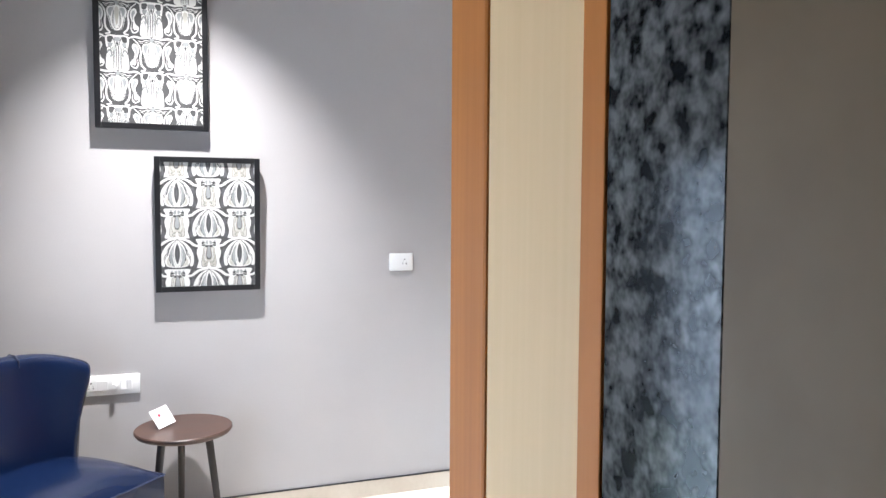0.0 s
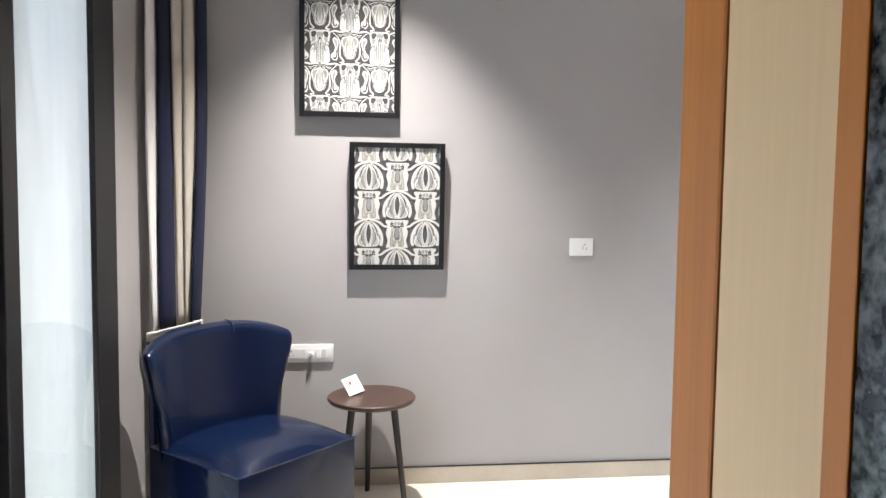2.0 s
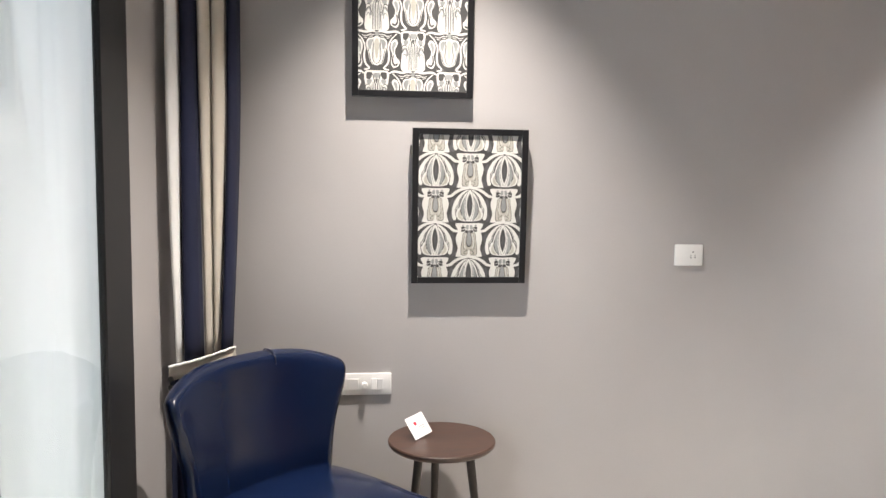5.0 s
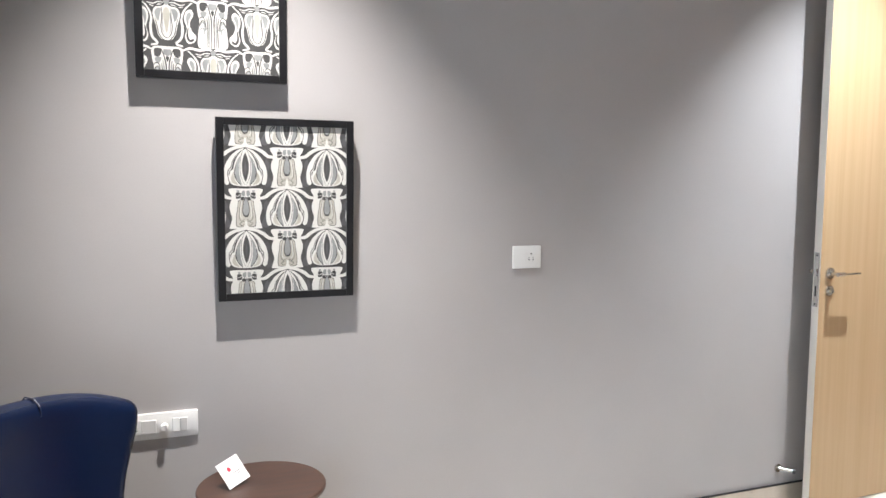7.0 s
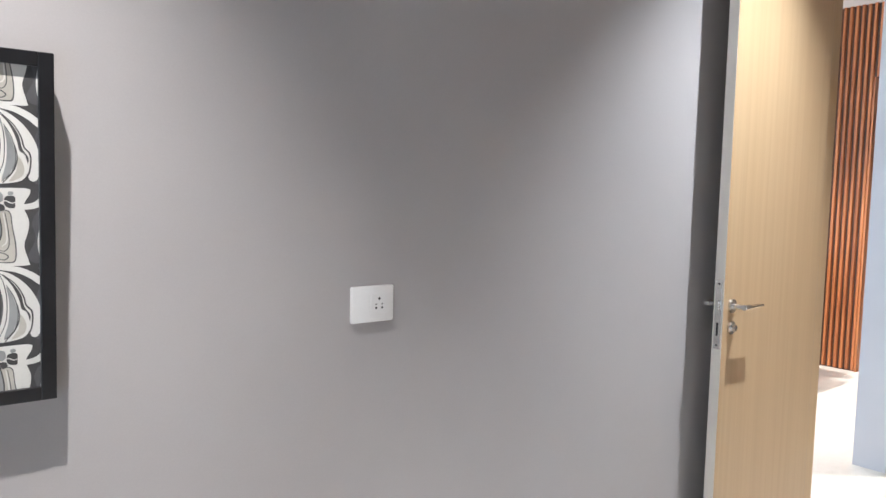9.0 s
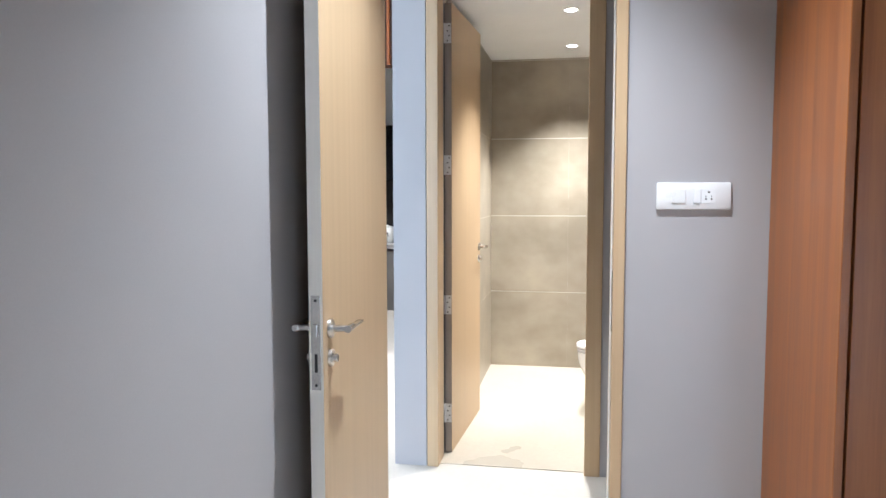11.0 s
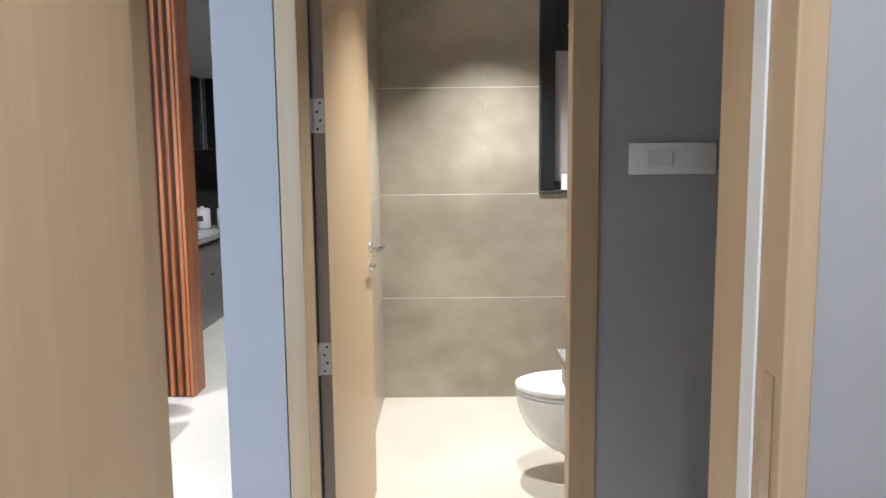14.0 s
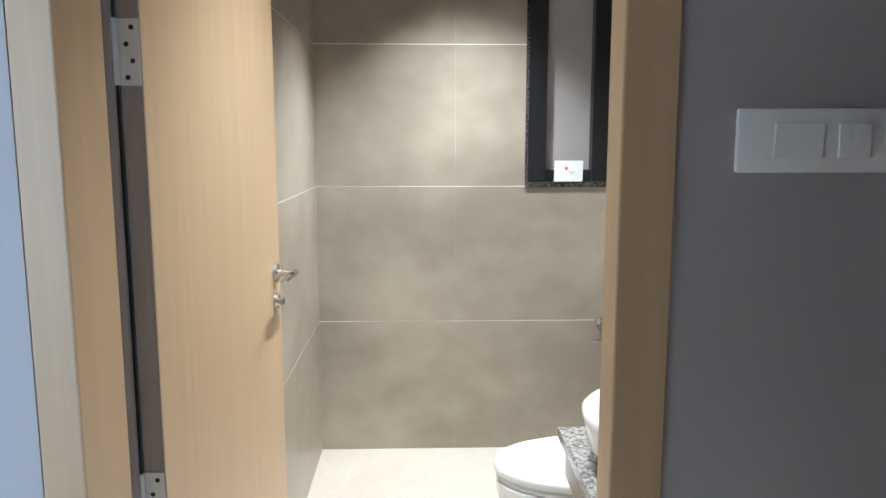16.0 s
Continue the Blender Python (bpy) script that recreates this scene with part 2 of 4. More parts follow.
def part(name, bm, mat, parent=None, label="", smooth=False, angle=0.6):
    ob = new(name, finish(name, bm, mat, smooth, angle))
    ob.parent = parent
    if label:
        ob["label"] = label
    return ob


def structure(name, bm, mat, label, category, smooth=False):
    return tagged(part(name, bm, mat, None, "", smooth), label, category, "", "structure")


def thing(name, label, category, m=None, group=""):
    ob = new(name)
    ob.empty_display_size = 0.05
    if m is not None:
        ob.matrix_world = m
    return tagged(ob, label, category, group)


def box(bm, x0, y0, z0, x1, y1, z1, bevel=0.0, seg=2):
    b2 = bmesh.new()
    bmesh.ops.create_cube(b2, size=1.0)
    for v in b2.verts:
        v.co = Vector(((x0 + x1) / 2 + v.co.x * (x1 - x0), (y0 + y1) / 2 + v.co.y * (y1 - y0), (z0 + z1) / 2 + v.co.z * (z1 - z0)))
    if bevel:
        bmesh.ops.bevel(b2, geom=list(b2.edges), offset=bevel, segments=seg, profile=0.5, affect="EDGES")
    merge(bm, b2)
    return bm


def merge(bm, b2, m=None):
    if m is not None:
        b2.transform(m)
    tmp = bpy.data.meshes.new("tmp")
    b2.to_mesh(tmp)
    b2.free()
    bm.from_mesh(tmp)
    bpy.data.meshes.remove(tmp)


def boxes(*list_of, bevel=0.0):
    bm = bmesh.new()
    for b in list_of:
        box(bm, *b, bevel=bevel)
    return bm


def cone(bm, a, b, r0, r1, n=16, bevel=0.0):
    a, b = Vector(a), Vector(b)
    b2 = bmesh.new()
    bmesh.ops.create_cone(b2, cap_ends=True, segments=n, radius1=r0, radius2=r1, depth=(b - a).length)
    if bevel:
        bmesh.ops.bevel(b2, geom=[e for e in b2.edges if len([f for f in e.link_faces if len(f.verts) > 4]) == 1], offset=bevel, segments=2, affect="EDGES")
    m = Matrix.Translation((a + b) / 2) @ (b - a).to_track_quat("Z", "Y").to_matrix().to_4x4()
    merge(bm, b2, m)
    return bm


def lathe(bm, profile, centre=(0, 0, 0), n=32, sx=1.0, sy=1.0):
    """Turns (radius, height) pairs about the z axis."""
    rings = []
    for r, z in profile:
        rings.append([bm.verts.new((centre[0] + sx * r * math.cos(2 * math.pi * i / n), centre[1] + sy * r * math.sin(2 * math.pi * i / n), centre[2] + z)) for i in range(n)])
    for a, b in zip(rings, rings[1:]):
        for i in range(n):
            bm.faces.new((a[i], a[(i + 1) % n], b[(i + 1) % n], b[i]))
    bm.faces.new(list(reversed(rings[0])))
    bm.faces.new(rings[-1])
    return bm


def tube(bm, pts, r, n=10):
    for a, b in zip(pts, pts[1:]):
        cone(bm, a, b, r, r, n)
    return bm


# ---- structure ----
XW, XE, XB, XC = 0.36, 4.457, 5.582, 7.825
YN, YS = 4.81, 1.768
bm = boxes((0.2, -0.6, -0.15, XB, 4.95, 0.0), (0.2, 4.95, -0.15, 11.6, 9.0, 0.0), (XB, 3.3, -0.15, 8.02, 4.95, 0.0), (8.02, 3.3, -0.15, 11.6, 4.95, 0.0))
structure("floor", bm, M_FLOOR, "glossy cream vitrified floor running through all the rooms", "floor")
structure("floor_bath", boxes((XB + 0.04, 3.388, 0.0, XC + 0.012, 4.762, 0.004)), M_FLOOR_BATH, "beige matt tiled bathroom floor", "floor")
# The third slab, unseen above the bathroom ceiling, is added to keep sky out.
structure("ceiling", boxes((0.2, -0.6, CEIL, XB, 4.95, CEIL + 0.1), (0.2, 4.95, CEIL, 11.6, 9.0, CEIL + 0.1), (XB, 3.25, CEIL, 8.02, 4.95, CEIL + 0.1), (8.02, 3.2, CEIL, 11.6, 4.95, CEIL + 0.1)), M_WHITE, "plain white painted ceiling of the rooms", "ceiling")
structure("ceiling_bath", boxes((XB + 0.18, 3.388, 2.41, 8.02, 4.762, 2.5)), M_WHITE, "low white painted bathroom ceiling", "ceiling")
structure("wall_north", boxes((0.2, YN, 0, XE - 0.013, YN + 0.14, CEIL), (XE - 0.013, 4.87, 0, XE + 0.23, YN + 0.14, CEIL), (XE - 0.013, YN, 2.425, XE + 0.23, 4.87, CEIL)), M_WALL, "grey painted wall hung with two framed prints", "wall")
# The opening at y 5.4 to 7.8 is unseen, added to let daylight in.
structure("wall_window", boxes((0.2, 4.105, 0, XW, YN, CEIL), (0.2, -0.6, 0, XW, 2.1, CEIL), (0.2, 2.1, 2.4, XW, 4.105, CEIL), (0.2, 4.95, 0, XW, 5.4, CEIL), (0.2, 7.8, 0, XW, 9.0, CEIL), (0.2, 5.4, 2.45, XW, 7.8, CEIL), (0.2, 5.4, 0, XW, 7.8, 0.1)), M_WALL, "grey painted outer wall beside the sliding glass door", "wall")
structure("wall_east", boxes((XE, 1.88, 0, XE + 0.225, 3.926, CEIL), (XE, 3.926, 2.42, XE + 0.225, YN, CEIL)), M_WALL, "grey painted wall with the bedroom doorway and a switch plate", "wall")
structure("wall_south", boxes((1.50, YS - 0.14, 0, XE, YS, CEIL), (XW, YS - 0.14, 0, 0.42, YS, CEIL), (0.42, YS - 0.14, 2.3, 1.50, YS, CEIL)), M_WALL, "grey painted wall round the ensuite doorway", "wall")
structure("wall_ensuite", boxes((1.457, -0.5, 0, 1.62, 1.517, CEIL), (1.50, 1.517, 0, 1.62, YS - 0.14, CEIL), (XW, -0.6, 0, 1.62, -0.5, CEIL)), M_TILE_BROWN, "glossy brown tiled ensuite wall", "wall")
# Out of view, set far back so that less light bounces in the corridor.
structure("wall_corridor", boxes((4.6, -0.6, 0, XB, -0.48, CEIL)), M_WALL, "unseen grey painted wall closing the corridor", "wall")
structure("wall_bath_front", boxes((XB, -0.6, 0, XB + 0.18, 3.966, CEIL), (XB, 4.82, 0, XB + 0.18, 4.985, CEIL), (XB, 3.966, 2.42, XB + 0.18, 4.82, CEIL)), M_WALL, "grey painted corridor wall round the bathroom doorway", "wall")
structure("wall_bath_side", boxes((XB + 0.18, 4.762, 0, 8.02, 4.985, CEIL), (XB + 0.18, 3.25, 0, 8.02, 3.388, 2.41)), M_WALL, "grey painted wall between bathroom and dining area", "wall")
structure("wall_bath_back", boxes((XC + 0.0012, 3.388, 0, 8.02, 3.465, 2.41), (XC + 0.0012, 3.835, 0, 8.02, 4.762, 2.41), (XC + 0.0012, 3.465, 0, 8.02, 3.835, 1.2), (XC + 0.0012, 3.465, 2.34, 8.02, 3.835, 2.41), (XB + 0.252, 4.7512, 0, XC + 0.0012, 4.762, 2.41)), M_GROUT, "grouted rear wall behind the bathroom tiles", "wall")
structure("wall_outer", boxes((0.2, 9.0, 0, 11.6, 9.12, CEIL), (11.5, 3.3, 0, 11.6, 9.0, CEIL), (8.02, 3.2, 0, 11.6, 3.3, CEIL), (0.2, -0.72, 0, 5.6, -0.6, CEIL), (XE, -0.6, 0, 4.6, 1.88, CEIL)), M_WHITE, "plain white outer wall of the flat", "wall")
structure("baseboard", boxes((XW, YN - 0.012, 0, 4.36, YN, 0.08), (XW, 4.12, 0, XW + 0.012, YN - 0.012, 0.08), (XE - 0.012, 3.49, 0, XE, 3.9, 0.08), bevel=0.002), M_SKIRT, "low beige tile skirting along the grey walls", "skirting")
structure("trim", boxes((XW, YN - 0.0125, 0.0802, 4.36, YN, 0.0832)), M_DARKMETAL, "dark joint line along the top of the skirting", "joint")


def door_frame(name, x0, x1, xm, ylo, yhi, z, face, face_hi, step, label, low_end=None):
    """Two rebated posts and a head round an opening in a wall that runs along y. xm: where the rebate begins or ends; low_end: where the post at the lower y ends."""
    f = tagged(thing(name, label, "door frame"), kind="structure")
    a, b = ((x0, xm), (xm, x1)) if xm - x0 < x1 - xm else ((xm, x1), (x0, xm))
    if low_end:
        part("post", boxes((x0, ylo - face, 0, low_end, ylo, z + 0.06), bevel=0.003), M_OAK, f)
    else:
        part("post", boxes((a[0], ylo - face, 0, a[1], ylo - step, z + 0.06), (b[0], ylo - face, 0, b[1], ylo, z + 0.06), bevel=0.003), M_OAK, f)
    part("post", boxes((a[0], yhi + step, 0, a[1], yhi + face_hi, z + 0.06), (b[0], yhi, 0, b[1], yhi + face_hi, z + 0.06), bevel=0.003), M_OAK, f)
    part("head", boxes((a[0], ylo - step, z + step, a[1], yhi + step, z + 0.06), (b[0], ylo, z, b[1], yhi, z + 0.06), bevel=0.003), M_OAK, f)
    return f


bed_frame = door_frame("door_frame_1", XE - 0.012, XE + 0.225, XE + 0.04, 3.963, 4.797, 2.36, 0.037, 0.07, 0.022, "pale oak laminate frame of the bedroom doorway", XE + 0.225)
part("strike_plate", boxes((XE + 0.008, 3.9632, 0.93, XE + 0.034, 3.9655, 1.13)), M_CHROME, bed_frame, "satin metal strike plate")
part("seal_strip", boxes((XE + 0.062, 3.9632, 0, XE + 0.105, 3.9672, 2.36), bevel=0.0012), M_PLASTIC, bed_frame, "white strip along the jamb")
bath_frame = door_frame("door_frame_2", XB - 0.008, XB + 0.19, XB + 0.145, 4.032, 4.757, 2.36, 0.075, 0.058, 0.03, "pale oak laminate frame of the bathroom doorway", XB + 0.066)

# a black strip in place of the shade in the gap beside the leaf
part("seal", boxes((XB + 0.1905, 4.7585, 0, XB + 0.194, 4.786, 2.35)), M_BLACK, bath_frame, "black strip for the dark gap in the rebate")


# ---- doors ----
def lever(parent, x, y, z, side, towards, name="lever_handle"):
    """A lever handle on a round rose with a key rose below. side: -1 faces -y."""
    bm = cone(bmesh.new(), (x, y, z), (x, y + side * 0.009, z), 0.026, 0.025, 24, 0.002)
    cone(bm, (x, y + side * 0.006, z), (x, y + side * 0.05, z), 0.0095, 0.0085, 16)
    h = part(name, bm, M_CHROME, parent, "satin nickel lever on a round rose", True)
    b2 = bmesh.new()
    cone(b2, (x - towards * 0.012, y + side * 0.05, z), (x + towards * 0.03, y + side * 0.052, z + 0.001), 0.0095, 0.009, 14, 0.002)
    xa, xb, ya = x - towards * 0.010, x + towards * 0.118, y + side * 0.052
    blade = boxes((min(xa, xb), ya - 0.0085, z - 0.0035, max(xa, xb), ya + 0.0085, z + 0.0045), bevel=0.0022)
    merge(b2, blade)
    part("lever_bar", b2, M_CHROME, h, "", True)
    k = cone(bmesh.new(), (x, y, z - 0.075), (x, y + side * 0.009, z - 0.075), 0.024, 0.023, 24, 0.002)
    cone(k, (x, y + side * 0.006, z - 0.075), (x, y + side * 0.022, z - 0.075), 0.012, 0.011, 14, 0.002)
    kr = part("key_rose", k, M_CHROME, parent, "satin nickel cylinder rose", True)
    part("keyhole", boxes((x - 0.0015, y + side * 0.0225 - 0.0006, z - 0.083, x + 0.0015, y + side * 0.0225 + 0.0006, z - 0.069)), M_DARKMETAL, kr)


def hinge(parent, x, y, z):
    bm = boxes((x - 0.0012, y - 0.032, z - 0.05, x + 0.0012, y - 0.001, z + 0.05), bevel=0.0004)
    h = part("hinge", bm, M_STEEL, parent, "bright steel butt hinge")
    part("knuckle", cone(bmesh.new(), (x - 0.004, y + 0.004, z - 0.05), (x - 0.004, y + 0.004, z + 0.05), 0.006, 0.006, 10), M_STEEL, h, "", True)
    for i in range(4):
        part("screw", cone(bmesh.new(), (x - 0.001, y - 0.012 - 0.009 * (i % 2), z - 0.038 + 0.025 * i), (x - 0.0022, y - 0.012 - 0.009 * (i % 2), z - 0.038 + 0.025 * i), 0.0042, 0.0038, 8), M_DARKMETAL, h)


def door_leaf(name, label, hx, hy, length, angle, height, lever_z, latch, hinges):
    """A leaf 36 mm thick, hung at (hx, hy), its front facing -y. angle: degrees by which its free end comes forward; it runs to -x where latch is set, else to +x."""
    d = tagged(thing(name, label, "door"), kind="structure")
    s = -1 if latch else 1
    bm = boxes((0.0015, 0, 0.006, length - 0.0015, 0.036, height), bevel=0.0015)
    part("leaf", bm, M_OAK, d)
    part("edge_band", boxes((length - 0.0015, 0.0008, 0.006, length, 0.0352, height)), M_OAK_EDGE, d, "pale edge band")
    part("edge_band", boxes((0, 0.0008, 0.006, 0.0015, 0.0352, height)), M_EDGE_SHADE, d, "edge band coloured grey-brown for shade")
    lever(d, length - 0.055, 0.0, lever_z, -1, -1)
    lever(d, length - 0.055, 0.036, lever_z, 1, -1)
    lp = part("latch_plate", boxes((length, 0.006, lever_z - 0.145, length + 0.002, 0.030, lever_z + 0.09), bevel=0.0005), M_CHROME, d, "long steel latch plate")
    part("latch_bolt", boxes((length + 0.002, 0.011, lever_z - 0.012, length + 0.011, 0.025, lever_z + 0.02), bevel=0.002), M_CHROME, lp)
    part("deadbolt_slot", boxes((length + 0.002, 0.0145, lever_z - 0.1, length + 0.0026, 0.0215, lever_z - 0.055)), M_DARKMETAL, lp)
    for z in (lever_z + 0.078, lever_z - 0.133):
        part("screw", cone(bmesh.new(), (length + 0.0015, 0.018, z), (length + 0.0028, 0.018, z), 0.004, 0.0035, 8), M_DARKMETAL, lp)
    for z in hinges:
        hinge(d, -0.0013, 0.034, z)
    if latch:
        # the leaf runs to -x: mirror it by its meshes
        for o in d.children_recursive:
            o.data.transform(Matrix.Diagonal((-1, 1, 1, 1)))
            o.data.flip_normals()
        d.matrix_world = Matrix.Translation((hx, hy, 0)) @ Matrix.Rotation(radians(angle), 4, "Z")
    else:
        d.matrix_world = Matrix.Translation((hx, hy, 0)) @ Matrix.Rotation(radians(-angle), 4, "Z")
    return d


bed_door = door_leaf("door_1", "open pale oak bedroom door standing close to the grey wall", 4.457, 4.728, 0.772, 2.8, 2.352, 1.052, True, ())
bath_door = door_leaf("door_2", "open pale oak bathroom door with steel hinges and lever", 5.778, 4.722, 0.80, 3.3, 2.352, 1.053, False, (0.22, 0.80, 1.53, 2.2))

# chrome door stop on the wall behind the bedroom door
stop = thing("door_stop", "small chrome door stop with a rubber tip above the skirting", "door stop")
part("base", cone(bmesh.new(), (3.62, YN, 0.16), (3.62, YN - 0.008, 0.16), 0.02, 0.018, 16, 0.002), M_CHROME, stop, "", True)
part("arm", cone(bmesh.new(), (3.62, YN - 0.006, 0.16), (3.66, YN - 0.05, 0.155), 0.008, 0.007, 12), M_CHROME, stop, "", True)
part("rubber_tip", cone(bmesh.new(), (3.66, YN - 0.05, 0.155), (3.666, YN - 0.06, 0.154), 0.011, 0.010, 12, 0.002), M_BLACK, stop, "black rubber tip", True)


# ---- switch plates ----
def holes(parent, w, x, z, y, s=1.0):
    """A five-pin socket face: holes on a plate that faces -y."""
    for dx, dz, r in ((0, 0.0125, 0.0033), (-0.0085, -0.0095, 0.0028), (0.0085, -0.0095, 0.0028), (-0.0085, -0.001, 0.0018), (0.0085, -0.001, 0.0018)):
        part("pin_hole", cone(bmesh.new(), (x + dx * s, y + 0.001, z + dz * s), (x + dx * s, y - 0.0004, z + dz * s), r * s, r * s, 10), M_DARKMETAL, parent)


def switch_plate(name, label, w, h, m, rockers, sockets, knob=None):
    p = thing(name, label, "switch plate")
    body = part("plate", boxes((-w / 2, -0.011, -h / 2, w / 2, 0, h / 2), bevel=0.004), M_PLASTIC, p, "", True)
    for x, rw, tilt in rockers:
        bm = boxes((-rw / 2, -0.0035, -0.0225, rw / 2, 0.0, 0.0225), bevel=0.0012)
        bm.transform(Matrix.Translation((x, -0.0112, 0)) @ Matrix.Rotation(radians(tilt), 4, "X"))
        part("rocker", bm, M_PLASTIC, body)
    for x, sw in sockets:
        face = part("socket_face", boxes((x - sw / 2, -0.0122, -0.0225, x + sw / 2, -0.0105, 0.0225), bevel=0.0005), M_PLASTIC, body)
        holes(face, sw, x, 0, -0.0123)
    if knob is not None:
        part("regulator_knob", cone(bmesh.new(), (knob, -0.010, -0.002), (knob, -0.032, -0.002), 0.012, 0.0105, 20, 0.002), M_PLASTIC, body, "", True)
    p.matrix_world = m
    return p


switch_plate("wall_socket", "small white socket plate on the grey wall", 0.118, 0.086, pose(2.341, YN, 1.154), (), ((0.016, 0.046),))
switch_plate("regulator_plate", "white switch plate with a round knob, low on the wall", 0.232, 0.086, pose(1.03, YN, 0.645), ((0.072, 0.022, 4), (0.048, 0.022, -4), (-0.035, 0.045, 3)), ((-0.08, 0.044),), 0.012)
switch_plate("wide_switch", "wide white switch plate with a socket beside the doorway", 0.228, 0.086, pose(XE, 3.716, 1.379, 0, 0, -90), ((-0.047, 0.044, 1.6), (0.011, 0.022, -1.6)), ((0.046, 0.044),))
switch_plate("corridor_switch", "wide white switch plate in the dim corridor", 0.232, 0.084, pose(XB, 3.763, 1.396, 0, 0, -90), ((-0.035, 0.066, 1.6), (0.04, 0.044, -1.6)), ())


# ---- framed prints ----
def poly(bm, pts, y, mi):
    f = bm.faces.new([bm.verts.new((x, y, z)) for x, z in pts])
    f.material_index = mi
    f.normal_update()
    if f.normal.y > 0:
        f.normal_flip()


def spline(pts, closed, n=5):
    """A smooth curve through the points."""
    out, k = [], len(pts)
    for i in range(k if closed else k - 1):
        p0, p1, p2, p3 = (Vector(pts[(i + d) % k] if closed else pts[min(max(i + d, 0), k - 1)]) for d in (-1, 0, 1, 2))
        for q in range(n):
            t = q / n
            v = 0.5 * (2 * p1 + (p2 - p0) * t + (2 * p0 - 5 * p1 + 4 * p2 - p3) * t * t + (3 * p1 - p0 - 3 * p2 + p3) * t ** 3)
            out.append((v.x, v.y))
    if not closed:
        out.append(tuple(pts[-1]))
    return out


def brush(pts, w0, w1):
    """A curved stroke whose width runs from w0 to w1, swelling a little in the middle."""
    c = spline(pts, False)
    left, right = [], []
    for i, (x, z) in enumerate(c):
        a, b = c[max(0, i - 1)], c[min(len(c) - 1, i + 1)]
        d = math.hypot(b[0] - a[0], b[1] - a[1]) or 1.0
        t = i / (len(c) - 1)
        h = (w0 + (w1 - w0) * t) / 2 * (0.75 + 0.5 * math.sin(math.pi * t))
        nx, nz = -(b[1] - a[1]) / d * h, (b[0] - a[0]) / d * h
        left.append((x + nx, z + nz))
        right.append((x - nx, z - nz))
    return left + right[::-1]


def clip(pts, x0, x1, z0, z1):
    for axis, lim, sign in ((0, x0, 1), (0, x1, -1), (1, z0, 1), (1, z1, -1)):
        out = []
        for p, q in zip(pts, pts[1:] + pts[:1]):
            ip, iq = sign * (p[axis] - lim) >= 0, sign * (q[axis] - lim) >= 0
            if ip:
                out.append(p)
            if ip != iq:
                k = (lim - p[axis]) / (q[axis] - p[axis])
                out.append((p[0] + k * (q[0] - p[0]), p[1] + k * (q[1] - p[1])))
        pts = out
        if len(pts) < 3:
            return []
    return pts


INK, PAPER, GREY, SAND, SLATE = 0, 1, 2, 3, 4
# Each motif: (layer, ink, form, points) in cell units. Forms: "half" is the right half of a symmetric shape,
# "pair" a shape and its mirror image, a pair of widths a stroke and its mirror image.
BULB = (
    (2, SLATE, "pair", ((0.50, 0.20), (0.58, 0.05), (0.54, -0.15), (0.63, -0.38), (0.53, -0.47), (0.43, -0.40), (0.51, -0.18), (0.46, 0.05))),
    (3, PAPER, (0.045, 0.085), ((0.0, 0.50), (0.10, 0.485), (0.26, 0.455), (0.42, 0.37), (0.54, 0.275), (0.68, 0.25))),
    (4, PAPER, "pair", ((0.03, 0.45), (0.17, 0.41), (0.34, 0.27), (0.47, 0.06), (0.52, -0.18), (0.49, -0.39), (0.41, -0.42), (0.37, -0.30), (0.39, -0.14), (0.32, -0.02), (0.28, 0.15), (0.17, 0.32))),
    (5, INK, (0.012, 0.02), ((0.08, 0.41), (0.22, 0.28), (0.31, 0.12), (0.34, 0.0), (0.41, -0.10), (0.40, -0.30), (0.33, -0.45))),
    (6, PAPER, "half", ((0.0, 0.45), (0.10, 0.37), (0.19, 0.25), (0.26, 0.08), (0.29, -0.05), (0.35, -0.10), (0.385, -0.28), (0.32, -0.41), (0.15, -0.455), (0.0, -0.46))),
    (7, GREY, "pair", ((0.12, 0.25), (0.20, 0.10), (0.245, -0.12), (0.20, -0.30), (0.09, -0.42), (0.14, -0.20), (0.15, 0.05))),
    (7, SAND, "pair", ((0.275, -0.12), (0.34, -0.25), (0.31, -0.37), (0.17, -0.43), (0.25, -0.30))),
    (8, INK, (0.008, 0.016), ((0.24, 0.02), (0.265, -0.14), (0.22, -0.30), (0.10, -0.45))),
    (8, SLATE, (0.010, 0.010), ((0.12, 0.27), (0.21, 0.10), (0.25, -0.12), (0.205, -0.31), (0.09, -0.43))),
    (8, SLATE, (0.010, 0.010), ((0.02, 0.46), (0.09, 0.30), (0.125, 0.08), (0.11, -0.20), (0.02, -0.43))),
    (9, SLATE, "half", ((0.0, 0.36), (0.055, 0.22), (0.085, 0.02), (0.06, -0.20), (0.0, -0.36))),
    (10, INK, "half", ((0.0, 0.33), (0.04, 0.20), (0.066, 0.02), (0.045, -0.17), (0.0, -0.31))),
    (11, SLATE, "half", ((0.0, 0.16), (0.018, 0.08), (0.03, -0.02), (0.02, -0.13), (0.0, -0.22))),
    (4, INK, (0.012, 0.02), ((0.0, -0.47), (0.15, -0.475), (0.33, -0.44), (0.42, -0.47))),
)
